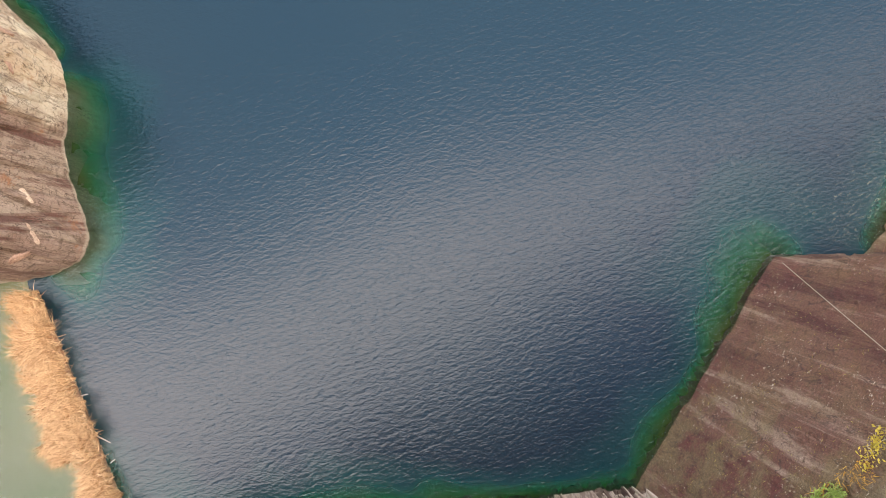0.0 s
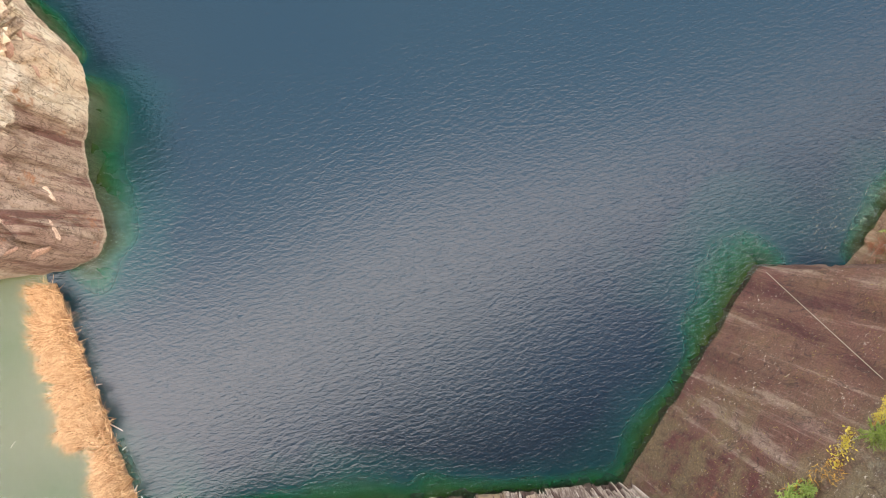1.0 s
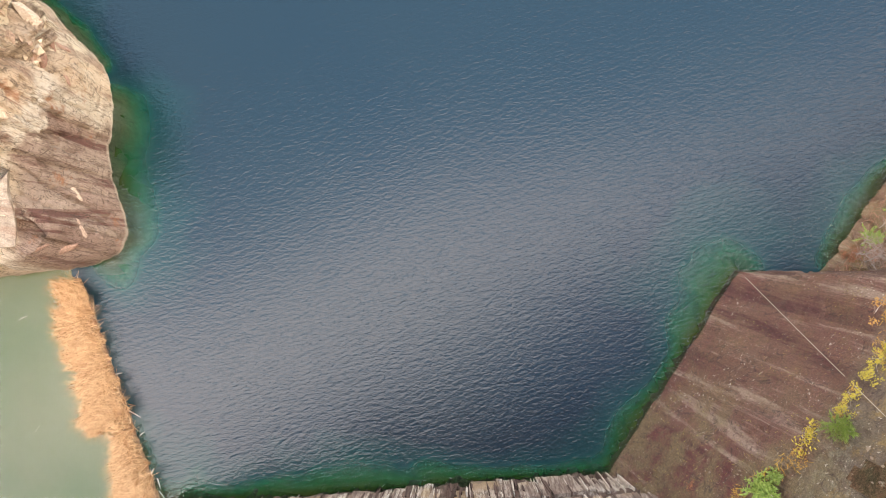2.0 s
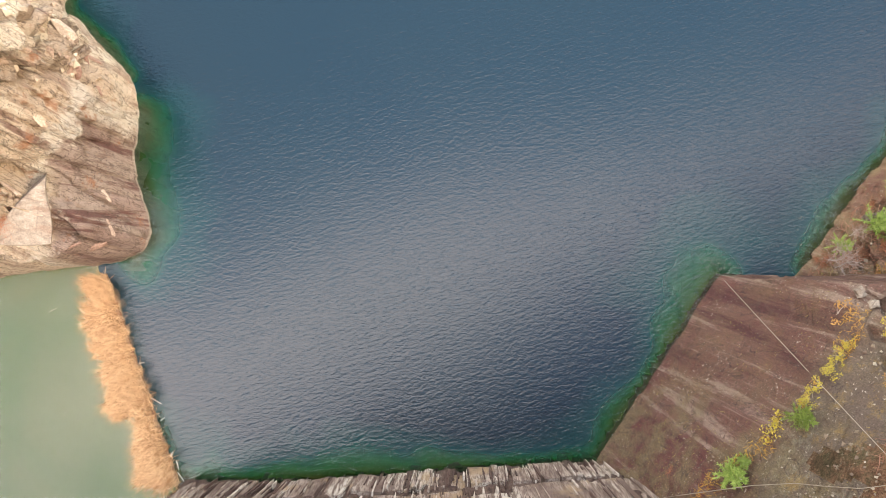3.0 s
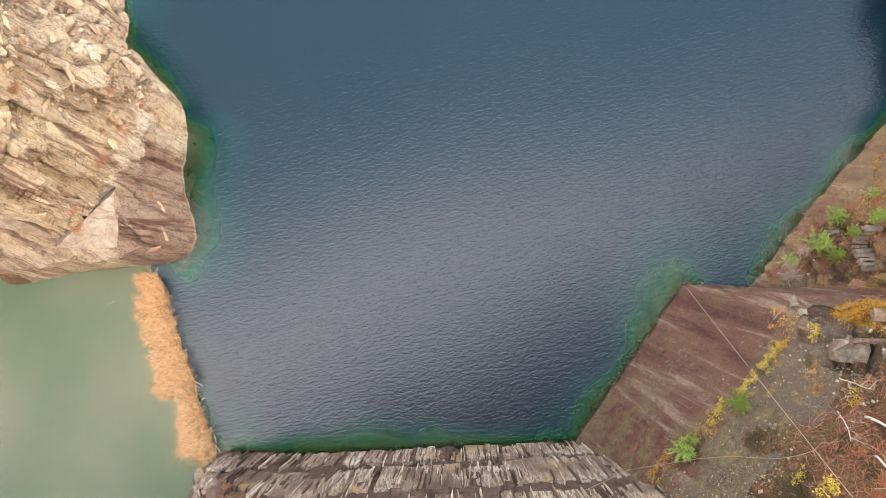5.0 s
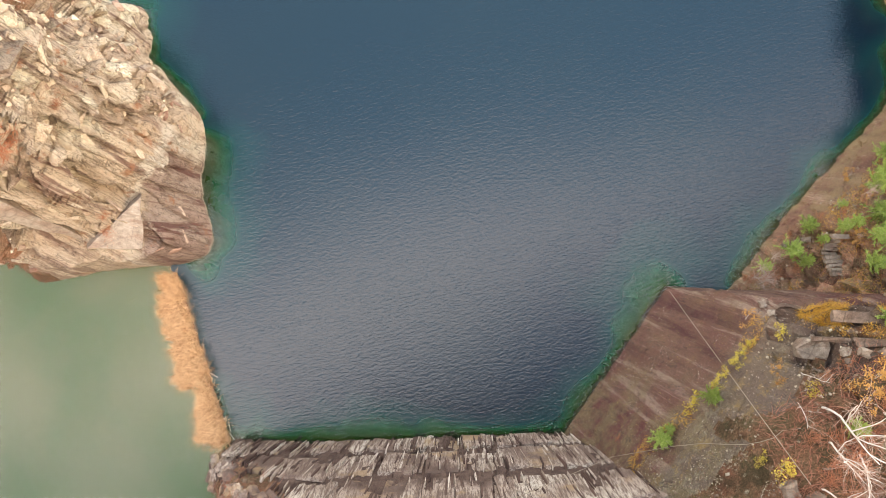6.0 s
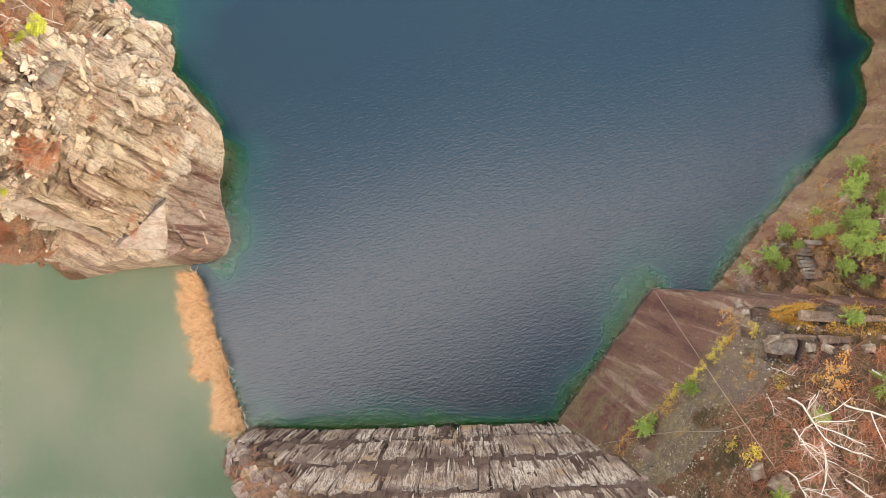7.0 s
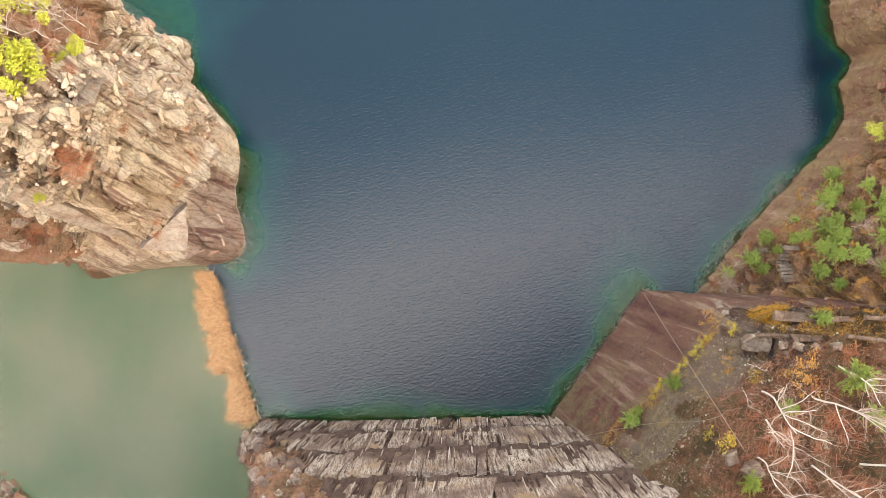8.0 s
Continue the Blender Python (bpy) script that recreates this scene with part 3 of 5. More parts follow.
def rough_east(p):
    over = p[2] - ledge_height(p) + 0.5 * noise.noise(Vector(p) * 0.7)
    step = -0.55 * min(1.0, max(0.0, over / 0.5)) if p[1] < 0 else 0.0
    wild = min(1.0, max(0.0, (p[2] - 15.5) / 5))
    if p[0] > 26 and p[1] > -4.5 and p[2] > 13:
        step -= 0.5 * ((p[1] + 0.3 * noise.noise(Vector(p) * 0.3)) % 1.5 < 0.5)
    north = min(1.0, max(0.0, (p[0] - 26.5) / 2)) * min(1.0, max(0.0, (p[2] - 12) / 2))
    wild = max(wild * 0.2, north)
    b, tone, joint = broken(p, (2.4, 1.1, 1.2), 0.05)
    return step + fractal(p, 0.16, 4) * 0.2 + blocks(p, (3.2, 2.6, 3.4), 0.9) * 0.08 + fractal(p, 1.1, 3) * 0.05 + wild * (fractal(p, 0.35, 4) * 0.3 + b * 0.28), 0.5 + (tone - 0.5) * wild, joint * wild * 0.8


def rough_cove(p):
    k = min(1.0, max(0.12, (p[2] - (4.2 if p[1] > 6 else 0.6)) / 3))
    b, tone, joint = broken(p, (2.4, 1.3, 1.0), 0.6)
    return fractal(p, 0.2, 4) * 0.4 * k + b * 0.8 * k + fractal(p, 1.2, 3) * 0.06, 0.5 + (tone - 0.5) * k, joint * k


def soil_west(c):
    return (c.z > 15 and c.x < -25.5 and c.y - 7.8 - 1.3 * (c.x + 32.3) + 4.0 * noise.noise(c * 0.3) + 1.5 * noise.noise(c * 0.9) > 0) or (c.x < -33 and c.y < 1 and c.z < 12 and noise.noise(c * 0.4) > -0.25)


def soil_south(c):
    return c.z > 27.5 or (c.x < -4 and c.y < -18.4 - 0.12 * (c.x + 12) and c.z > 5.5 + 0.6 * (c.x + 14) + 1.5 * noise.noise(c * 0.5) and c.z > 2.0) or (c.x < -12.5 and c.y < -21.5)


def soil_east(c):
    return c.z > 17.8 + 3.0 * noise.noise(c * 0.35) and c.x > 19


def soil_cove(c):
    return noise.noise(c * 0.33) + 0.05 * c.z > 0.12 and c.z > (4.6 if c.y > 5.5 else 0.8)


west = Cliff("cliff_west", west_stations, west_profiles, m_rock_w, "pale broken granite headland with pinkish stained slabs", rough_west, (0.2, 0.2), flip=True, soil=soil_west)
south = Cliff("cliff_south", south_stations, south_profiles, m_rock_s, "steep quarried grey granite wall in split layers", rough_south, (0.2, 0.2), flip=True, soil=soil_south)
east = Cliff("cliff_east", east_stations, east_profiles, m_rock_e, "smooth brown iron-stained quarry wall", rough_east, (0.25, 0.22), flip=True, sharp=True, soil=soil_east, litter=m_litter)
cove = Cliff("cliff_cove", cove_stations, cove_profiles, m_rock_c, "low brown rock ledges along the water", rough_cove, (0.25, 0.25), flip=True, soil=soil_cove)


# ---- water, lake bed, far ground ----
def dist_to(px, py, line):
    best = np.full(px.shape, 1e9)
    for (x0, y0), (x1, y1) in zip(line[:-1], line[1:]):
        dx, dy = x1 - x0, y1 - y0
        t = np.clip(((px - x0) * dx + (py - y0) * dy) / (dx * dx + dy * dy), 0, 1)
        best = np.minimum(best, np.hypot(px - x0 - t * dx, py - y0 - t * dy))
    return best


def shore(stations):
    return [(s[0], s[1]) for s in stations]


def lake_depth(px, py):
    dw = np.minimum(dist_to(px, py, shore(west_stations[:8])) * 2.2, dist_to(px, py, shore(west_stations[8:13])))
    dn = dist_to(px, py, [(-40, 26), (-31, 23)])
    de = dist_to(px, py, [(14.6, -14.8), (19, -7.1), (23.1, -0.2)])
    dc = dist_to(px, py, shore(cove_stations[1:]))
    ds = dist_to(px, py, [(-15.6, -18.4), (-7.3, -17.7), (14.6, -14.8)])
    dr = dist_to(px, py, [(-22, -3.3), (-15.6, -18.3)])
    dk = dist_to(px, py, [(20.5, -1.5), (21.5, -0.5)])
    z = np.minimum(np.minimum(dw * 2.5, de * 2.2), np.minimum(dc * 3.4, np.minimum(ds * 2.8, dr * 5 + 4.5)))
    z = np.minimum(z, np.minimum(dn * 0.7 + 1.2, dk * 1.5 + 3.0))
    patch = np.array([noise.fractal(Vector((x * 0.13, y * 0.13, 3.3)), 0.9, 2.0, 3) for x, y in zip(px.ravel(), py.ravel())]).reshape(px.shape)
    z = z * np.clip(1.3 + 1.3 * patch, 0.85, 3.0)
    return 0.2 + 14 * np.tanh(z / 14)


def lake_sheets():
    xs, ys = np.arange(-62, 66.2, 0.5), np.arange(-34, 130.2, 0.5)
    px, py = np.meshgrid(xs, ys, indexing="ij")
    d = lake_depth(px, py)
    bed = grid_mesh("lake_bed", np.stack([px, py, -d], -1), m_lakebed)
    top = grid_mesh("water", np.stack([px, py, 0 * d], -1), m_water)
    top.attributes.new("depth", "FLOAT", "POINT").data.foreach_set("value", d.ravel().astype(np.float32))
    return bed, top


bed_mesh, water_mesh = lake_sheets()
tagged(new("ground_lake_bed", bed_mesh), "dark blue-green lake bed seen through clear water", "ground", kind="structure")
tagged(new("water", water_mesh), "dark blue rippled quarry lake water", "water", kind="structure")

pond_xs, pond_ys = np.linspace(-75, -15.2, 120), np.linspace(-52, -2.2, 100)
ppx, ppy = np.meshgrid(pond_xs, pond_ys, indexing="ij")
edge = np.interp(ppy, [-52, -20.3, -17.9, -3.6, -2.2], [-10.5, -14.6, -17.0, -23.0, -23.4])
ppx = np.minimum(ppx, edge)
pond_bed = grid_mesh("pond_bed", np.stack([ppx, ppy, np.full(ppx.shape, 0.015)], -1), m_pondbed)
tagged(new("ground_pond_bed", pond_bed), "milky pale green silt bed of a shallow pond", "ground", kind="structure")
tagged(new("water_pond", grid_mesh("water_pond", np.stack([ppx, ppy, np.full(ppx.shape, 0.03)], -1), m_pond)), "still milky green shallow pond water", "water", kind="structure")


def far_ground():
    ring = [(-58, 40), (-60, 10), (-62, 2), (-80, -4), (-80, -50), (-20, -60), (30, -50), (70, -30), (72, 10), (66, 40), (64, 125), (20, 140), (-30, 138), (-62, 120)]
    pts = []
    n = 112
    for k in range(n):
        f = k / n * len(ring)
        i = int(f)
        a, b = ring[i % len(ring)], ring[(i + 1) % len(ring)]
        pts.append((a[0] + (b[0] - a[0]) * (f - i), a[1] + (b[1] - a[1]) * (f - i)))
    pts = np.array(pts)
    c = np.array([0.0, 35.0])
    rows = []
    for s, z in ((0.93, -4), (1.0, 4), (1.05, 16), (1.2, 22), (2, 26), (5, 30), (14, 34), (40, 40)):
        q = c + (pts - c) * s
        rows.append(np.stack([q[:, 0], q[:, 1], [z + 2.5 * noise.noise(Vector((x * 0.04, y * 0.04, s))) for x, y in q]], -1))
    g = np.stack(rows, 1)
    g = np.concatenate([g, g[:1]], 0)
    return grid_mesh("ground", g, m_forest)


tagged(new("ground", far_ground()), "brown autumn woodland ground around the quarry", "ground", kind="structure")

bank_profile = {"bank": ((-3.0, -0.6), (0, 0.03), (1.2, 0.5), (3.0, 1.4), (7, 3.0), (16, 7))}
bank_stations = ((-64, -25, 265, "bank"), (-46, -26, 255, "bank"), (-41.5, -27, 240, "bank"), (-38.6, -29.2, 225, "bank"), (-36, -33, 205, "bank"), (-35, -50, 190, "bank"))


def rough_bank(p):
    b, tone, joint = broken(p, (1.6, 1.2, 1.0), 0.2)
    return b * 0.35 + fractal(p, 0.4, 3) * 0.3, tone, joint


bank = Cliff("bank_pond", bank_stations, bank_profile, m_rock_w, "low rocky reddish bank of the green pond", rough_bank, (0.3, 0.3), flip=True, soil=lambda c: noise.noise(c * 0.5) > -0.1)


# ---- rock pieces ----
def chunk_mesh(name, seed, size, material, n=14):
    """An angular broken stone: the hull of random points in a box."""
    r = random.Random(seed)
    bm = bmesh.new()
    for _ in range(n):
        p = Vector((r.uniform(-1, 1), r.uniform(-1, 1), r.uniform(-1, 1)))
        p = p / max(abs(v) for v in p) * r.uniform(0.75, 1.0)
        bm.verts.new(p * 0.5)
    hull = bmesh.ops.convex_hull(bm, input=bm.verts)
    bmesh.ops.delete(bm, geom=[v for v in hull["geom_unused"] if isinstance(v, bmesh.types.BMVert)], context="VERTS")
    me = bpy.data.meshes.new(name)
    bm.to_mesh(me)
    bm.free()
    for v in me.vertices:
        v.co = Vector((v.co.x * size[0], v.co.y * size[1], v.co.z * size[2]))
    me.materials.append(material)
    return me


def plate_mesh(name, seed, material):
    """A split slab, 1 x 1 in x and z and 1 thick in y, with a jagged lower and upper end."""
    r = random.Random(seed)
    n = r.randint(3, 5)
    lean = r.uniform(-0.12, 0.12)
    low = [(-0.5 + i / n + r.uniform(-0.06, 0.06) * (0 < i < n), -0.5 + r.uniform(0, 0.07) * (i % 2) + r.uniform(0, 0.05)) for i in range(n + 1)]
    top = [(0.5 - i / n + r.uniform(-0.06, 0.06) * (0 < i < n) + lean, 0.5 - r.uniform(0, 0.06)) for i in range(n + 1)]
    ring = low + top
    bm = bmesh.new()
    front = [bm.verts.new((x * 0.96, -1.0 - r.uniform(0, 0.35), z * 0.97)) for x, z in ring]
    back = [bm.verts.new((x, 0.6, z)) for x, z in ring]
    m = len(ring)
    bm.faces.new(front)
    for i in range(m):
        bm.faces.new((front[i], back[i], back[(i + 1) % m], front[(i + 1) % m]))
    bmesh.ops.triangulate(bm, faces=[f for f in bm.faces if len(f.verts) > 4])
    bmesh.ops.recalc_face_normals(bm, faces=bm.faces)
    me = bpy.data.meshes.new(name)
    bm.to_mesh(me)
    bm.free()
    me.materials.append(material)
    return me


WALL = south_profiles["wall"]


def wall_point(x, z):
    """A place on the quarried south wall."""
    y0 = np.interp(x, [-15.6, -7.3, 2.1, 10.4, 24], [-18.4, -17.7, -16.4, -15.2, -13.3])
    s = np.interp(z, [h for _, h in WALL], [d for d, _ in WALL])
    return Vector((x + 0.12 * s, y0 - s, z))


def wall_slabs():
    """Upright split strips in courses, the 300 that make the face of the wall."""
    r = random.Random(11)
    plates = [plate_mesh("slab", 100 + k, m_slab) for k in range(26)]
    for z0, z1, fill, wide in ((0.3, 4.0, 0.86, 0.50), (4.6, 9.9, 0.97, 0.72), (10.6, 16.7, 0.96, 0.72), (17.4, 22.9, 0.94, 0.80), (23.6, 28.8, 0.92, 0.95)):
        x = -15.2
        while x < 19.5:
            w = wide * (r.uniform(0.3, 1.3) if r.random() < 0.68 else r.uniform(1.8, 5.0))
            drop = 0.5 * noise.noise(Vector((x * 0.10, z0, 2.0))) - 0.03 * (x - 2)
            top = z1 - r.uniform(0, 0.35) + drop
            bot = z0 + (r.uniform(0.1, 0.45) if r.random() < 0.16 else r.uniform(0, 0.05)) * (z1 - z0) + drop
            limit = 3.4 + 1.5 * (x + 14.8)
            if r.random() < fill and bot < limit:
                top = min(top, limit + 1.5)
                h = max(top - bot, 0.8)
                p = wall_point(x + w / 2, bot + h / 2)
                m = Matrix.LocRotScale(p, Euler((radians(5.5) + r.uniform(-0.015, 0.015), np.interp(x, [-12, 4, 16], [-0.17, -0.04, 0.12]) + r.uniform(-0.06, 0.06), radians(8) + r.uniform(-0.12, 0.12))), (w * r.uniform(0.95, 1.15), r.uniform(0.08, 0.26), h))
                part("slab", plates[r.randrange(26)], south.ob, m=m @ Matrix.Rotation(math.pi, 4, "Z"))
            x += w


def splinters():
    """The narrow strips of split stone between the slabs, too many to count."""
    r = random.Random(77)
    verts, faces = [], []
    for _ in range(1000):
        x, z = r.uniform(-13.5, 19.5), r.choice((0.3, 0.8, 1.6, 4.5, 5.5, 7.0, 10.6, 11.5, 13.0, 17.4, 18.6, 20.0, 23.6)) + r.uniform(-0.3, 0.6)
        if noise.noise(Vector((x * 0.22, z * 0.3, 6.0))) < 0.05 - 0.35 * r.random() and z > 2.5:
            continue
        if z > 2.6 + 1.5 * (x + 14.8):
            continue
        h, w, d = r.uniform(0.8, 3.0), r.uniform(0.03, 0.11), r.uniform(0.18, 0.36)
        skew = np.interp(x, [-12, 4, 16], [-0.55, -0.1, 0.4]) + r.uniform(-0.2, 0.2)
        i = len(verts)
        for zz, ww in ((z, 0.15), (z + h * 0.3, 1.0), (z + h, 0.7)):
            p = wall_point(x + skew * (zz - z) * 0.3, min(zz, 29))
            verts += [(p.x - w * ww, p.y - 0.1, zz), (p.x - w * ww * 0.7, p.y + d, zz), (p.x + w * ww * 0.7, p.y + d, zz), (p.x + w * ww, p.y - 0.1, zz)]
        for a in (0, 4):
            for b in range(3):
                faces.append((i + a + b, i + a + b + 1, i + a + b + 5, i + a + b + 4))
        faces.append((i + 8, i + 9, i + 10, i + 11))
    ob = part("splinters", mesh_from("splinters", verts, faces, m_splinter), south.ob, "narrow dark and pale stone splinters")
    ob["kind"] = "stuff"


def west_rocks():
    """Split plates and blocks that make up the surface of the west headland, those in view of the water."""
    r = random.Random(15)
    kinds = [chunk_mesh("rock", 500 + k, (1, 1, 1), m_plate, 18) for k in range(22)]
    p, n = west.g.reshape(-1, 3), west.n.reshape(-1, 3)
    keep = [i for i in range(len(p)) if p[i, 2] > 3.0 and -34 < p[i, 0] and p[i, 1] < 20.5 and not soil_west(Vector(p[i]))]
    for _ in range(430):
        i = keep[r.randrange(len(keep))]
        q, nn = Vector(p[i]), Vector(n[i])
        wild = bedded(q) < 0.5
        if not wild and r.random() < 0.88:
            continue
        nn = (nn + Vector((r.gauss(0, 0.28), r.gauss(0, 0.28), r.gauss(0.1, 0.2))) * (1.0 if wild else 0.35)).normalized()
        along = Vector((0.9, -0.42, -0.1)) if not wild or r.random() < 0.5 else Vector((r.gauss(0, 1), r.gauss(0, 1), 0.0))
        ex = (along - nn * along.dot(nn)).normalized()
        ey = nn.cross(ex)
        s = r.uniform(0.45, 0.95) + 0.5 * r.random() ** 3
        size = Vector((s * r.uniform(1.0, 1.9), s * r.uniform(0.6, 1.1), s * r.uniform(0.35, 0.7))) if wild else Vector((s * r.uniform(1.6, 3.2), s * r.uniform(0.4, 0.8), s * 0.3))
        m = Matrix((ex, ey, nn)).transposed().to_4x4()
        m.translation = q - nn * size.z * 0.12
        part("rock", kinds[r.randrange(22)], west.ob, m=m @ Matrix.Diagonal((*size, 1)))


def rubble(name, cliff, test, count, seed, material, label, lo=0.1, hi=0.32):
    """Small broken stones strewn over a slope, too many to count."""
    r = random.Random(seed)
    keep = [Vector(q) for q in cliff.g.reshape(-1, 3) if test(q)]
    verts, faces = [], []
    for _ in range(count):
        c = keep[r.randrange(len(keep))] + Vector((r.uniform(-0.2, 0.2), r.uniform(-0.2, 0.2), 0.02))
        s = r.uniform(lo, hi) * (1 + r.random() ** 4)
        turn = Euler((r.uniform(0, 6), r.uniform(0, 6), r.uniform(0, 6))).to_matrix()
        i = len(verts)
        for d in ((1, 0, 0), (0, 1, 0), (-1, 0, 0), (0, -1, 0), (0.2, 0.1, 0.7), (-0.1, 0.2, -0.7)):
            verts.append(c + turn @ Vector((d[0] * r.uniform(0.6, 1.3), d[1] * r.uniform(0.5, 1.0), d[2])) * s)
        for a in range(4):
            faces += [(i + a, i + (a + 1) % 4, i + 4), (i + (a + 1) % 4, i + a, i + 5)]
    return tagged(new(name, mesh_from(name, verts, faces, material)), label, "rubble", kind="stuff")


def bank_rocks():
    """Pale blocks on the low west end of the quarried wall."""
    r = random.Random(41)
    kinds = [chunk_mesh("rock", 700 + k, (1, 0.8, 0.7), m_slab, 18) for k in range(8)]
    for k in range(70):
        t = (k % 35) / 34
        x, y = -17.0 + 9.5 * t ** 1.3 + r.uniform(-0.6, 0.5), -20.3 + 1.2 * t + r.uniform(-2.2, 0.7)
        p = south.spot(x, y)
        s = r.uniform(0.35, 1.15)
        part("rock", kinds[k % 8], south.ob, m=Matrix.LocRotScale(p - Vector((0, 0, 0.2 * s)), Euler((r.uniform(-0.4, 0.4), r.uniform(-0.4, 0.4), r.uniform(0, 6.3))), (s * 1.7, s * 1.2, s)))


def boulders():
    """Loose pale blocks on the broken upper slope of the west headland."""
    r = random.Random(5)
    kinds = [chunk_mesh("boulder", 300 + k, (1, 0.8, 0.6), m_block) for k in range(14)]
    made = 0
    for _ in range(4000):
        if made >= 45:
            break
        x, y = r.uniform(-34, -21.5), r.uniform(-2.5, 20)
        p = west.spot(x, y)
        if math.hypot(p.x - x, p.y - y) > 0.5 or p.z < 7.5 or soil_west(p) or bedded(p) > 0.3:
            continue
        loose = fractal(p, 0.16, 2) + (0.45 if p.z > 14 else -0.25)
        if r.random() > loose + 0.25:
            continue
        s = 0.35 + 0.6 * r.random() ** 2.4
        m = Matrix.LocRotScale(p + Vector((0, 0, 0.08 * s)), Euler((r.uniform(-0.5, 0.5), r.uniform(-0.2, 0.7), r.uniform(0, 6.3))), (s * r.uniform(0.8, 1.5), s, s * r.uniform(0.6, 1.1)))
        ob = new("boulder", kinds[r.randrange(14)])
        ob.matrix_basis = m
        tagged(ob, "pale angular granite boulder on the rock slope", "boulder", "boulders on the slope")
        made += 1


k = Nodes("pale broken block")
col = k.mix(k.random(), (0.56, 0.46, 0.34), (0.40, 0.30, 0.22))
col = k.mix(k.ramp(k.noise(2.4, 7, 0.72), (0.5, 0.0), (0.7, 0.8)), col, (0.20, 0.14, 0.11))
k.bump(k.noise(6, 6, 0.7), 0.6, 0.1)
m_block = k.done(col, 0.9, 0.25)

k = Nodes("split granite plate")
pick = k.math("ADD", k.math("MULTIPLY", k.random(), 0.7), k.math("MULTIPLY", k.math("SUBTRACT", k.noise(0.25, 3, 0.5), 0.35), 1.0))
low = k.ramp(k.math("DIVIDE", k.axis("Z"), 20.0), (0.30, 0.0), (0.6, 1.0))
col = k.mix(low, k.ramp(pick, (0.1, (0.24, 0.13, 0.10)), (0.5, (0.44, 0.27, 0.20)), (0.95, (0.68, 0.53, 0.41))), k.ramp(pick, (0.0, (0.40, 0.265, 0.19)), (0.35, (0.62, 0.48, 0.345)), (1.0, (0.74, 0.62, 0.46))))
fine = k.noise(2.2, 8, 0.73)
col = k.mix(k.ramp(fine, (0.55, 0.0), (0.68, 0.85)), col, (0.20, 0.12, 0.085))
grain = k.noise(10, 5, 0.75)
col = k.mix(0.6, col, k.ramp(grain, (0.32, 0.15), (0.68, 0.85)), "OVERLAY")
k.bump(k.math("ADD", fine, grain), 0.8, 0.2)
m_plate = k.done(col, 0.9, 0.25)

k = Nodes("split stone splinter")
col = k.ramp(k.island(), (0.0, (0.06, 0.034, 0.027)), (0.62, (0.12, 0.07, 0.055)), (0.75, (0.36, 0.27, 0.21)), (1.0, (0.60, 0.50, 0.42)))
col = k.mix(k.ramp(k.noise(2.6, 7, 0.72), (0.5, 0.0), (0.68, 0.7)), col, (0.09, 0.055, 0.042))
m_splinter = k.done(col, 0.9, 0.25)

k = Nodes("loose broken stone")
col = k.ramp(k.island(), (0.0, (0.30, 0.20, 0.145)), (0.5, (0.48, 0.37, 0.27)), (1.0, (0.66, 0.55, 0.42)))
col = k.mix(k.ramp(k.noise(3.0, 6, 0.72), (0.5, 0.0), (0.7, 0.7)), col, (0.22, 0.15, 0.11))
m_island = k.done(col, 0.9, 0.25)

k = Nodes("small weathered stone")
col = k.ramp(k.island(), (0.0, (0.16, 0.10, 0.07)), (0.7, (0.27, 0.20, 0.14)), (1.0, (0.44, 0.37, 0.27)))
col = k.mix(k.ramp(k.noise(3.0, 6, 0.72), (0.5, 0.0), (0.7, 0.7)), col, (0.15, 0.10, 0.07))
m_small = k.done(col, 0.9, 0.25)

wall_slabs()
splinters()
boulders()
west_rocks()
bank_rocks()
rubble("rubble", west, lambda q: q[2] > 6 and q[0] > -35 and q[1] < 21 and not soil_west(Vector(q)) and bedded(q) < 0.35 and noise.noise(Vector(q) * 0.25) > -0.1, 1100, 51, m_island, "pale broken stones strewn over the rock slope")
rubble("rubble", east, lambda q: 13 < q[2] < 21 and q[1] < -1.5 and q[0] < 34 and noise.noise(Vector(q) * 0.3) > 0.05, 800, 52, m_small, "small weathered stones on the ledges of the brown wall", 0.04, 0.13)
rubble("rubble", east, lambda q: 18.6 < q[0] < 24.5 and q[1] < -11.3 and 9 < q[2] < 22.5 and noise.noise(Vector(q) * 0.35) > 0.0, 1900, 54, m_small, "pale broken stones spilled over the brown wall", 0.03, 0.085)
rubble("rubble", cove, lambda q: 2 < q[2] < 12 and q[0] < 46 and noise.noise(Vector(q) * 0.4) > 0.0, 600, 53, m_small, "small weathered stones between the young pines", 0.05, 0.16)


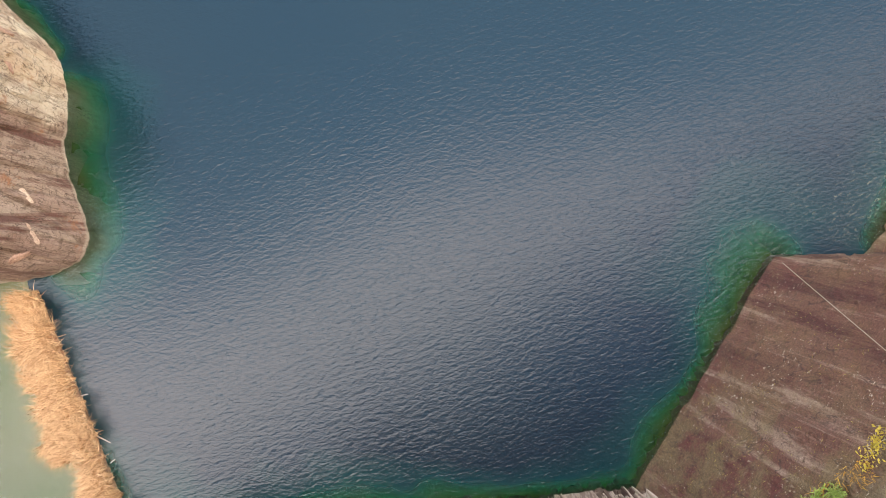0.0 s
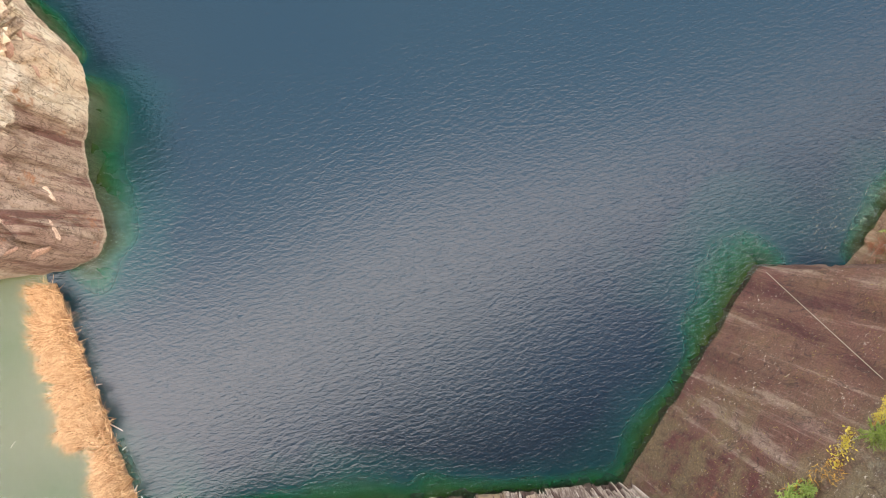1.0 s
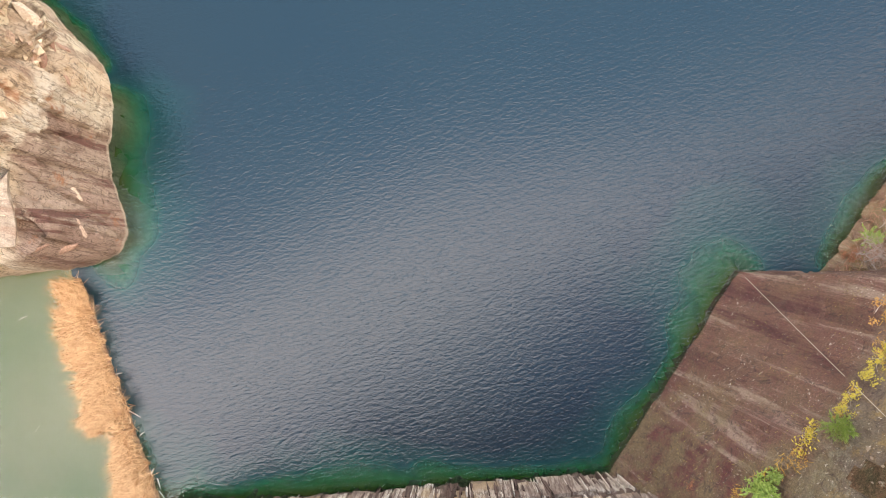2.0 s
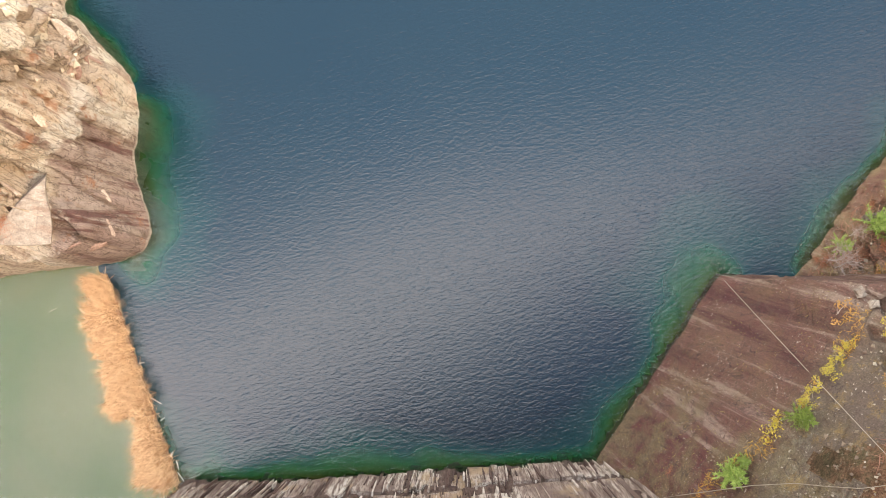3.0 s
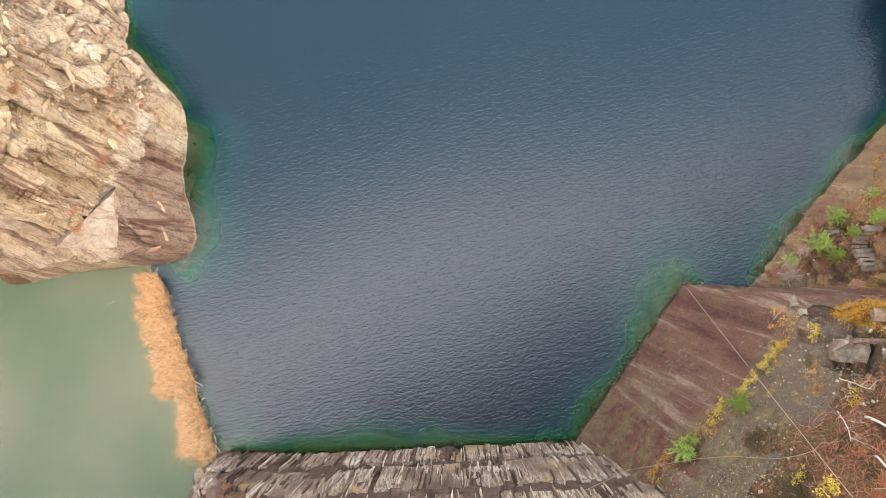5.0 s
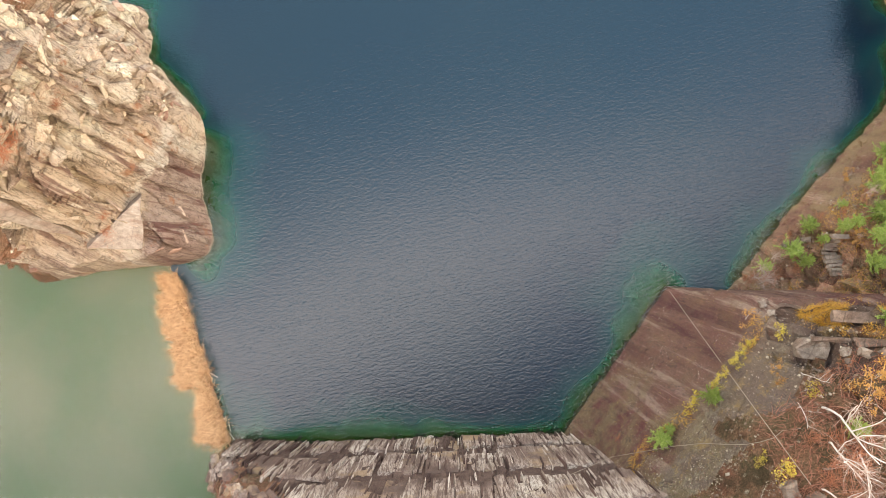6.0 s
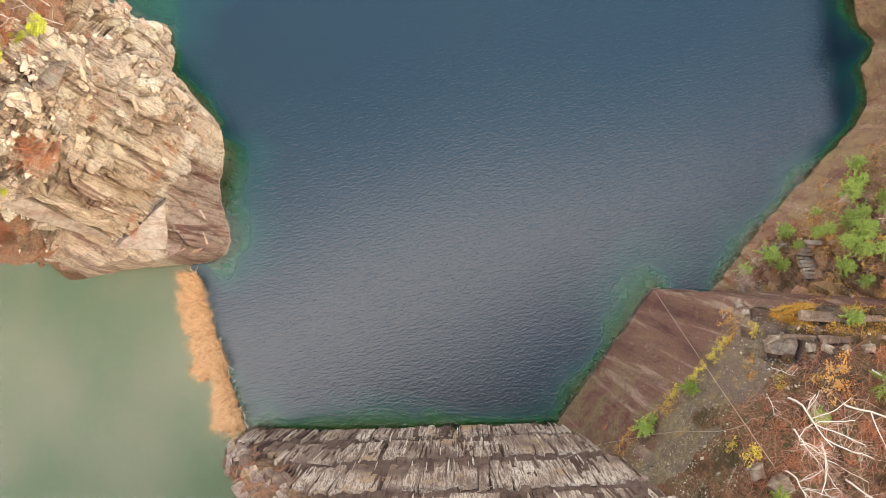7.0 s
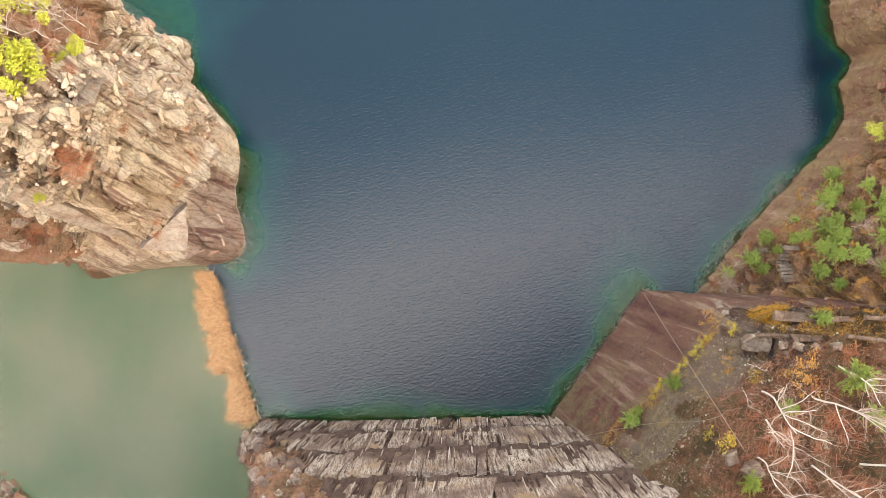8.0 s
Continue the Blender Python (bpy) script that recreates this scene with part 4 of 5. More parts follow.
# ---- reeds ----
def reeds():
    r = random.Random(3)
    verts, faces = [], []
    lobes = ((0.0, 1.6), (0.1, 2.6), (0.2, 3.2), (0.3, 3.9), (0.40, 3.3), (0.5, 4.3), (0.60, 4.4), (0.66, 1.9), (0.74, 2.0), (0.84, 3.7), (0.95, 3.5), (1.0, 2.0))
    for _ in range(30000):
        t = r.random()
        wide = np.interp(t, [a for a, _ in lobes], [b for _, b in lobes]) * (0.80 + 0.35 * noise.noise(Vector((t * 26, 0, 0))))
        w = r.random() ** 0.85
        x, y = -22.45 + 6.75 * t + 0.35 * noise.noise(Vector((t * 30, 7, 0))) + 0.2 * noise.noise(Vector((t * 110, 7, 0))) - w * wide * 0.78, -3.5 - 15.0 * t - w * wide * 0.28
        thin = noise.noise(Vector((x * 0.55, y * 0.55, 3))) + 0.5 * noise.noise(Vector((x * 1.6, y * 1.6, 5)))
        if thin < -0.05 - 0.5 * r.random() + 0.35 * (w > 0.75):
            continue
        h = r.uniform(0.7, 2.1) * (1 - 0.35 * w)
        swirl = 2.6 * noise.noise(Vector((x * 0.45, y * 0.45, 8)))
        a = r.gauss(math.pi * 1.06 + swirl, 0.6) if r.random() < 0.72 else r.uniform(0, 6.3)
        lean = min(1.25, r.uniform(0.25, 1.1) * h)
        dx, dy = math.cos(a) * lean, math.sin(a) * lean
        b = r.uniform(0.007, 0.017)
        ox, oy = -math.sin(a) * b, math.cos(a) * b
        i = len(verts)
        bend = r.uniform(-0.25, 0.25) * lean
        mid = (x + dx * 0.45 - math.sin(a) * bend, y + dy * 0.45 + math.cos(a) * bend, h * 0.7)
        verts += [(x - ox, y - oy, -0.1), (x + ox, y + oy, -0.1), (mid[0] + ox, mid[1] + oy, mid[2]), (mid[0] - ox, mid[1] - oy, mid[2]), (x + dx, y + dy, max(0.1, h - 0.35 * lean))]
        faces += [(i, i + 1, i + 2, i + 3), (i + 3, i + 2, i + 4)]
    tagged(new("reeds", mesh_from("reeds", verts, faces, m_reed)), "belt of dry orange straw-coloured reeds between two waters", "reeds", kind="stuff")
    # the low strip of roots and mud that they grow from
    n = 60
    rows = []
    for k in range(n + 1):
        t = k / n
        wide = float(np.interp(t, [a for a, _ in lobes], [b for _, b in lobes])) * 0.42
        x, y = -22.5 + 6.75 * t, -3.5 - 15.0 * t
        rows.append([(x + 0.1 + 0.4 * noise.noise(Vector((t * 34, 7, 0))), y, -0.5), (x, y, 0.14), (x - wide * 0.5, y - wide * 0.2, 0.22), (x - wide * 0.85, y - wide * 0.35, -0.3)])
    tagged(new("bank_reed", grid_mesh("bank_reed", np.array(rows), m_soil)), "low muddy bank of brown reed roots", "bank", kind="structure")


reeds()


# ---- trees and shrubs ----
def tube(verts, faces, pts, r0, r1, sides=5):
    """A tapered bent tube through pts."""
    n = len(pts)
    base = len(verts)
    for i, p in enumerate(pts):
        d = (pts[min(i + 1, n - 1)] - pts[max(i - 1, 0)]).normalized()
        a = d.orthogonal().normalized()
        b = d.cross(a)
        rad = r0 + (r1 - r0) * i / (n - 1)
        for s in range(sides):
            t = 2 * math.pi * s / sides
            verts.append(p + (a * math.cos(t) + b * math.sin(t)) * rad)
    for i in range(n - 1):
        for s in range(sides):
            q = base + i * sides
            faces.append((q + s, q + (s + 1) % sides, q + sides + (s + 1) % sides, q + sides + s))
    faces.append(tuple(base + (n - 1) * sides + s for s in range(sides)))


def bent(r, p, d, length, n, wander, up=0.0):
    pts = [Vector(p)]
    d = Vector(d).normalized()
    for _ in range(n):
        d = (d + Vector((r.gauss(0, wander), r.gauss(0, wander), r.gauss(0, wander) + up))).normalized()
        pts.append(pts[-1] + d * length / n)
    return pts


def birch(seed, height, material, label, category="tree", name="birch_tree", thick=1.0):
    """A bare tree: trunk, limbs and fine twigs."""
    r = random.Random(seed)
    root = new(name)
    trunk_pts = bent(r, (0, 0, -0.4), (r.uniform(-0.1, 0.1), r.uniform(-0.1, 0.1), 1), height, 9, 0.10, 0.05)
    v, f = [], []
    tube(v, f, trunk_pts, 0.095 * thick, 0.025, 7)
    trunk = part("trunk", mesh_from("trunk", v, f, material, True), root)
    tv, tf = [], []
    for k in range(r.randint(5, 7)):
        at = trunk_pts[r.randint(3, 8)]
        a = r.uniform(0, 6.3)
        pts = bent(r, at, (math.cos(a), math.sin(a), r.uniform(0.7, 2.0)), height * r.uniform(0.22, 0.45), 5, 0.15, 0.06)
        v, f = [], []
        tube(v, f, pts, 0.045 * thick, 0.014, 5)
        part("branch", mesh_from("branch", v, f, material, True), trunk)
        for _ in range(15):
            q = pts[r.randint(1, 5)]
            b = r.uniform(0, 6.3)
            tw = bent(r, q, (math.cos(b), math.sin(b), r.uniform(0.2, 1.6)), r.uniform(0.6, 1.9), 3, 0.25)
            tube(tv, tf, tw, 0.011, 0.005, 3)
    tagged(part("crown", mesh_from("crown", tv, tf, m_pale), root, "fine pale bare twigs"), kind="stuff")
    return tagged(root, label, category)


def leaves(r, verts, faces, c, rad, n, size, squash=0.7):
    for _ in range(n):
        d = Vector((r.gauss(0, 1), r.gauss(0, 1), r.gauss(0, 1))).normalized() * rad * r.random() ** 0.45
        p = Vector(c) + Vector((d.x, d.y, d.z * squash))
        a = Vector((r.gauss(0, 1), r.gauss(0, 1), r.gauss(0, 0.6))).normalized() * size * r.uniform(0.6, 1.4)
        b = a.orthogonal().normalized() * size * r.uniform(0.3, 0.7)
        i = len(verts)
        verts += [p - a, p + b, p + a, p - b]
        faces.append((i, i + 1, i + 2, i + 3))


def shrub(name, seed, material, label, leafy=True, size=1.0, n=260):
    r = random.Random(seed)
    root = new(name)
    v, f = [], []
    for _ in range(7 if leafy else 130):
        a = r.uniform(0, 6.3)
        foot = (0, 0, -0.1) if leafy else (r.gauss(0, 0.3) * size, r.gauss(0, 0.3) * size, -0.1)
        pts = bent(r, foot, (math.cos(a), math.sin(a), r.uniform(0.3, 1.6)), size * (r.uniform(0.6, 1.3) if leafy else r.uniform(0.3, 0.9)), 4, 0.22 if leafy else 0.42)
        tube(v, f, pts, 0.028 if leafy else 0.011, 0.006, 3)
    if leafy:
        part("stem", mesh_from("stem", v, f, m_wood), root)
        lv, lf = [], []
        for _ in range(9):
            c = (r.gauss(0, 0.42) * size, r.gauss(0, 0.42) * size, r.uniform(0.25, 0.95) * size)
            leaves(r, lv, lf, c, r.uniform(0.25, 0.5) * size, n // 9, 0.085 * size ** 0.5)
        part("foliage", mesh_from("foliage", lv, lf, material), root)
    else:
        part("bush", mesh_from("bush", v, f, material), root)
    return tagged(root, label, "shrub")


def pine(seed, height):
    """A young pine: a stem, whorls of limbs, and sprays of needles along each."""
    r = random.Random(seed)
    root = new("pine_tree")
    v, f = [], []
    stem = bent(r, (0, 0, -0.3), (r.uniform(-0.06, 0.06), r.uniform(-0.06, 0.06), 1), height, 6, 0.05)
    tube(v, f, stem, 0.07, 0.015, 6)
    trunk = part("trunk", mesh_from("trunk", v, f, m_wood, True), root)
    lv, lf, nv, nf = [], [], [], []
    levels = 6
    for k in range(levels):
        t = 0.28 + 0.7 * k / levels
        c = stem[0].lerp(stem[-1], t)
        reach = height * 0.43 * (1 - 0.72 * k / levels) * r.uniform(0.8, 1.15)
        off = r.uniform(0, 6.3)
        for b in range(r.randint(6, 8)):
            a = off + b * 0.88 + r.uniform(-0.2, 0.2)
            limb = bent(r, c, (math.cos(a), math.sin(a), r.uniform(0.05, 0.5)), reach * r.uniform(0.7, 1.2), 4, 0.10)
            tube(lv, lf, limb, 0.02, 0.008, 3)
            for i in range(1, 5):
                for _ in range(13):
                    p = limb[i - 1].lerp(limb[i], r.random())
                    d = ((limb[i] - limb[i - 1]).normalized() * 0.8 + Vector((r.gauss(0, 0.7), r.gauss(0, 0.7), r.gauss(0.25, 0.5)))).normalized()
                    w = d.orthogonal().normalized() * 0.035
                    e = p + d * r.uniform(0.16, 0.34)
                    q = len(nv)
                    nv += [p - w, p + w, e]
                    nf.append((q, q + 1, q + 2))
    part("branchwork", mesh_from("branchwork", lv, lf, m_wood), trunk)
    part("crown", mesh_from("crown", nv, nf, m_pine), root)
    return tagged(root, "young green pine with feathery needles on the rock", "tree", "young pines on the ledges")


m_pale = leaf_material("pale bare twigs", (0.36, 0.23, 0.175), (0.60, 0.45, 0.37))


def stand(kinds, spots, cliffs, r, lo=0.8, hi=1.25):
    """Copies of the given things on the rock at places on the plan (x, y, size)."""
    used = set()
    for n, (x, y, s) in enumerate(spots):
        p = max((c.spot(x, y) for c in cliffs), key=lambda q: -math.hypot(q.x - x, q.y - y) * 4 + q.z * 0.02)
        i = n % len(kinds)
        m = Matrix.LocRotScale(p, Euler((r.uniform(-0.1, 0.1), r.uniform(-0.1, 0.1), r.uniform(0, 6.3))), None)
        ob = kinds[i] if i not in used else copy_thing(kinds[i], m)
        if i not in used:
            ob.matrix_basis = m
            used.add(i)
        k = s * r.uniform(lo, hi)
        ob.scale = (k, k, k * r.uniform(0.9, 1.1))


rr = random.Random(21)
pines = [pine(40 + k, 2.5) for k in range(4)]
pine_spots = (
    (32.7, 4.4, 1.0), (34.0, 6.7, 0.95), (35.9, 8.7, 0.6), (38.3, 10.5, 1.0), (38.7, 9.0, 0.85), (40.2, 10.3, 0.95), (37.6, 7.6, 1.1), (38.8, 7.0, 1.1),
    (39.0, 11.8, 0.8), (40.9, 12.2, 0.9), (36.4, 7.0, 0.6), (42.3, 5.4, 1.0), (42.0, 10.6, 1.0), (39.9, 9.0, 0.8), (43.0, 8.2, 1.0), (38.6, 2.6, 0.8),
    (37.9, 5.1, 1.05), (37.2, 3.6, 1.0), (39.5, 5.2, 1.0), (40.6, 3.9, 1.0), (41.0, 7.0, 1.05), (34.5, 5.2, 0.7), (36.9, 5.9, 0.8), (41.6, 9.2, 0.9),
)
stand(pines, pine_spots + ((30.9, 2.9, 0.7), (33.5, 3.4, 0.8), (39.5, 13.4, 0.8), (35.6, 6.4, 0.7), (44.2, 10.0, 1.0), (43.6, 6.6, 1.0)), [cove], rr, 0.85, 1.25)
pines_high = [pine(60 + k, 2.6) for k in range(2)]
stand(pines_high, ((32.3, -1.0, 0.9), (22.2, -7.9, 0.8), (19.5, -12.2, 0.75), (20.1, -11.2, 0.55), (25.5, -13.7, 0.8), (33.5, -5.2, 1.2), (28.9, -8.0, 0.9), (34.5, -7.7, 1.0)), [east], rr)

yellows = [shrub("yellow_shrub", 70 + k, m_yellow, "yellow autumn shrub growing from a rock crack") for k in range(2)]
stand(yellows, ((21.4, -8.6, 0.8), (21.7, -8.3, 0.6), (26.9, -2.9, 0.7), (24.1, -10.9, 0.9), (23.5, -10.8, 0.6), (22.9, -6.9, 0.55), (23.4, -6.2, 0.5), (24.0, -5.3, 0.5), (24.6, -4.5, 0.5), (25.1, -3.7, 0.45), (25.8, -13.2, 0.9), (27.3, -6.2, 0.8)), [east], rr)
oranges = [shrub("orange_shrub", 80 + k, m_orange, "orange autumn shrub on a rock ledge") for k in range(2)]
stand(oranges, ((25.3, -2.1, 0.8), (25.9, -6.0, 0.6), (26.1, -5.2, 0.55), (29.5, -5.6, 1.0), (31.0, -5.0, 1.1), (22.6, -7.3, 0.4), (30.2, -6.3, 0.9)), [east], rr)
stand([shrub("orange_shrub", 83, m_orange, "orange autumn shrub among young pines")], ((36.6, 6.8, 0.7), (36.5, 5.8, 0.6), (39.2, 6.0, 0.8), (40.0, 8.0, 0.9), (37.4, 11.6, 0.7), (39.9, 2.6, 0.9), (38.6, 3.0, 0.7), (41.2, 11.0, 0.9), (36.8, 9.8, 0.5)), [cove], rr)
limes = [shrub("lime_shrub", 90 + k, m_lime, "bright lime green shrub on the clifftop", size=1.5, n=1700) for k in range(2)]
stand(limes, ((-30.2, 10.3, 1.5), (-31.6, 15.4, 1.5), (-31.0, 9.6, 1.3), (-29.6, 10.6, 0.9), (-30.8, 15.0, 1.2), (-27.8, 12.7, 0.55), (-28.3, 11.8, 0.35), (-30.4, 1.2, 0.35)), [west], rr)
stand([shrub("lime_shrub", 93, m_lime, "lime green grassy shrub on the shore rocks", size=1.2, n=500)], ((42.4, 18.0, 0.9), (43.6, 18.4, 1.0), (42.0, 17.4, 0.6), (43.4, 17.6, 0.8)), [cove], rr)
rusts = [shrub("rust_shrub", 95 + k, m_rust, "leafless rust red shrub on the rock", leafy=False) for k in range(3)]
stand(rusts, (
    (-28.2, 4.3, 2.0), (-27.5, 4.6, 1.5), (-28.9, 4.9, 1.4), (-28.2, 3.7, 0.8), (-25.3, -0.4, 0.7), (-25.6, -1.2, 0.8), (-24.9, 0.4, 0.6), (-25.5, 7.6, 0.6), (-28.6, 13.2, 1.2), (-29.5, 12.2, 1.3),
    (-28.9, 11.3, 1.0), (-30.2, 13.4, 1.3), (-29.0, 14.6, 1.2), (-27.9, 10.7, 0.8), (-30.4, 11.5, 1.2), (-38.5, -1.5, 1.1), (-40.2, -2.0, 1.3), (-36.9, -2.6, 0.9), (-35.6, -1.4, 0.8), (-41.5, -3.2, 1.0), (-26.0, 9.3, 0.5),
), [west], rr)
stand([shrub("rust_shrub", 99 + k, m_rust, "leafless rust red shrub in leaf litter", leafy=False) for k in range(2)], (
    (27.9, -9.0, 1.2), (28.6, -10.2, 1.3), (27.1, -10.3, 1.0), (29.8, -9.0, 1.3), (26.9, -11.4, 1.1), (30.6, -10.6, 1.3), (28.0, -12.0, 1.2), (31.8, -8.4, 1.3), (30.0, -4.2, 1.0), (31.5, -6.4, 1.2), (33.4, -9.4, 1.3),
    (29.6, -13.0, 1.2), (32.6, -12.6, 1.3), (26.3, -9.0, 0.8), (33.8, -3.6, 1.2), (28.6, -5.4, 0.8), (17.4, -13.0, 0.4), (24.6, -12.6, 0.8),
), [east], rr)
stand([shrub("rust_shrub", 105, m_rust, "leafless dark red shrub at the waterline", leafy=False)], ((30.6, 1.7, 1.0), (30.2, 1.1, 0.8), (31.4, 1.4, 0.8), (29.8, 1.6, 0.6), (31.3, 2.6, 0.9), (32.2, 2.0, 0.9), (33.2, 5.7, 0.7), (34.9, 7.4, 0.8), (33.4, 2.9, 0.8), (36.0, 7.8, 0.7)), [cove], rr)

birches = [birch(120 + k, 7.5, m_birch, "bare white-barked birch tree on the clifftop", thick=0.72) for k in range(4)]
for b in birches:
    b["group"] = "birches on the clifftop"
stand(birches, ((27.5, -7.2, 1.0), (26.2, -7.0, 0.45), (27.3, -9.3, 1.0), (30.2, -11.8, 1.1), (26.2, -11.8, 0.95), (33.0, -11.3, 1.1), (33.0, -4.5, 0.9), (32.3, -13.0, 1.1), (27.2, -5.2, 0.55), (29.0, -9.7, 1.1), (30.8, -6.8, 1.0), (28.0, -14.2, 1.0)), [east], rr)
stand([birch(130 + k, 4.5, m_birch, "leafless pale sapling on the clifftop", "tree", "sapling", 0.5) for k in range(2)], ((-29.4, 14.4, 1.0), (-28.9, 13.0, 0.9), (-30.1, 15.6, 1.0), (-28.4, 15.2, 0.8), (-30.6, 12.4, 1.0), (-27.6, 13.8, 0.7)), [west], rr)
stand([birch(140 + k, 3.0, m_wood, "dead grey leaning sapling by the water", "tree", "dead_tree", 0.5) for k in range(2)], ((30.2, 1.6, 0.8), (31.6, 3.3, 0.6), (30.7, 2.3, 0.6), (31.0, 1.2, 0.7), (37.4, 9.6, 0.8), (39.6, 8.2, 1.0), (40.3, 4.6, 1.0), (42.6, 15.2, 0.9)), [cove], rr)


def brush(name, cliff, test, count, seed, material, label, tall=0.9, thick=1.0):
    """Dense leafless undergrowth: thin leaning twigs over a stretch of ground."""
    r = random.Random(seed)
    p = cliff.g.reshape(-1, 3)
    keep = [Vector(q) for q in p if test(q)]
    v, f = [], []
    for _ in range(count):
        q = keep[r.randrange(len(keep))] + Vector((r.uniform(-0.2, 0.2), r.uniform(-0.2, 0.2), -0.05))
        a = r.uniform(0, 6.3)
        pts = bent(r, q, (math.cos(a), math.sin(a), r.uniform(0.1, 1.4)), tall * r.uniform(0.4, 1.3), 2, 0.3)
        tube(v, f, pts, r.uniform(0.008, 0.018) * thick, 0.005 * thick, 3)
    return tagged(new(name, mesh_from(name, v, f, material)), label, "undergrowth", kind="stuff")


m_brush = leaf_material("mixed bare undergrowth", (0.27, 0.095, 0.058), (0.50, 0.25, 0.165))
m_grass = leaf_material("ochre autumn grass", (0.50, 0.22, 0.04), (0.78, 0.48, 0.08))
brush("undergrowth", east, lambda q: q[2] > 18.5 and 24 < q[0] < 37 and q[1] < -3.5, 10000, 31, m_brush, "tangle of pinkish bare undergrowth on the clifftop", 1.2, 1.4)
brush("undergrowth", west, lambda q: q[2] > 15 and q[1] > 4 and q[0] < -26 and soil_west(Vector(q)), 9000, 32, m_brush, "tangle of pinkish bare undergrowth on the clifftop", 1.0, 1.3)
brush("undergrowth", west, lambda q: q[0] < -33 and q[1] < 0.5 and 0.6 < q[2] < 10, 1800, 33, m_brush, "low bare undergrowth on the pond shore", 0.7)
brush("undergrowth", south, lambda q: q[0] < -5 and soil_south(Vector(q)) and q[1] > -30, 5500, 34, m_brush, "low bare undergrowth on the bank", 0.7, 1.5)
brush("undergrowth", cove, lambda q: q[2] > (4.4 if q[1] > 5.5 else 0.7) and q[0] < 46 and q[1] < 20, 8000, 35, m_brush, "low bare undergrowth between the young pines", 0.7, 1.3)
brush("grass", east, lambda q: 28.5 < q[0] < 42 and -2.4 < q[1] < 0.4 and q[2] > 13 and noise.noise(Vector(q) * 0.5) > -0.3, 15000, 36, m_grass, "ochre and orange grass along a rock ledge", 0.32, 0.8)
brush("grass", cove, lambda q: q[2] > 3.5 and q[0] < 46 and q[1] < 16 and noise.noise(Vector(q) * 0.4) > -0.12, 14000, 37, m_grass, "ochre and orange grass between the young pines", 0.32, 0.8)
brush("grass", east, lambda q: q[1] < -2 and abs(q[2] - ledge_height(q) - 0.2) < 0.35 and 18 < q[0] < 27 and noise.noise(Vector(q) * 0.6) > 0.0, 900, 38, m_grass, "thin line of yellow grass in a wall crack", 0.4)


m_tuft = leaf_material("olive dry tufts", (0.24, 0.16, 0.05), (0.46, 0.36, 0.12))
brush("tufts", east, lambda q: q[1] < -1 and q[0] < 28 and 1.0 < q[2] < 20 and (noise.noise(Vector(q) * 0.35) > 0.1 or (q[0] < 21 and q[1] < -9.5 and q[2] > 4)), 4200, 39, m_tuft, "small olive and brown tufts on the brown wall", 0.15, 0.9)
brush("tufts", cove, lambda q: q[2] > (4.4 if q[1] > 5.5 else 1.2) and q[0] < 46 and noise.noise(Vector(q) * 0.3) > -0.1, 7500, 40, m_tuft, "olive dry tufts on the shore rocks", 0.4, 1.5)


# ---- stone blocks left on the ledges ----
m_step = rock_material("weathered grey granite", (0.36, 0.29, 0.225), (0.24, 0.18, 0.135), (0.09, 0.062, 0.046), (0.17, 0.11, 0.08))


def squared_mesh(name, seed, size, material):
    """A roughly squared block with worn edges and uneven corners."""
    r = random.Random(seed)
    bm = bmesh.new()
    bmesh.ops.create_cube(bm, size=1.0)
    bmesh.ops.subdivide_edges(bm, edges=bm.edges[:], cuts=1, use_grid_fill=True)
    for v in bm.verts:
        v.co = Vector((v.co.x * size[0], v.co.y * size[1], v.co.z * size[2])) + Vector((r.gauss(0, 1), r.gauss(0, 1), r.gauss(0, 1))) * 0.13 * min(size)
    bmesh.ops.bevel(bm, geom=bm.edges[:], offset=0.05 * min(size), segments=1, affect="EDGES")
    me = bpy.data.meshes.new(name)
    bm.to_mesh(me)
    bm.free()
    me.materials.append(material)
    return me


def stone_block(x, y, z, size, turn, label):
    me = squared_mesh("stone_block", int(abs(x * 31 + y * 17) * 10), size, m_step)
    ob = new("stone_block", me)
    ob.matrix_basis = pose(x, y, z, random.uniform(-4, 4), random.uniform(-4, 4), turn)
    return tagged(ob, label, "stone block", "stone blocks on the ledges")


for x, y, sx, sy, sz, turn in ((28.4, -3.7, 2.0, 1.3, 1.1, 4), (29.6, -3.6, 0.6, 0.5, 0.5, 20), (30.5, -3.5, 0.7, 0.5, 0.5, -10), (31.8, -3.4, 0.6, 0.5, 0.4, 35), (33.4, -3.2, 0.7, 0.6, 0.5, 12), (28.9, -3.1, 0.5, 0.4, 0.4, 50), (30.0, -4.2, 0.4, 0.4, 0.3, 15), (26.4, -0.9, 0.5, 0.6, 0.4, 30), (26.8, -1.5, 0.4, 0.4, 0.4, 10), (24.6, -12.2, 0.9, 0.9, 0.6, 25), (25.9, -12.9, 1.3, 1.1, 0.9, 40)):
    p = east.spot(x, y)
    stone_block(x, y, p.z + sz * 0.2, (sx, sy, sz), turn, "squared pale granite block lying on a ledge")
for k in range(10):
    a = random.Random(k)
    x, y = 35.55 + 0.04 * k + a.uniform(-0.1, 0.1), 5.6 - 0.36 * k
    stone_block(x, y, cove.spot(35.6, y).z + 0.12, (a.uniform(1.1, 1.5), 0.34, a.uniform(0.4, 0.6)), a.gauss(4, 3), "grey squared granite step below the young pines")
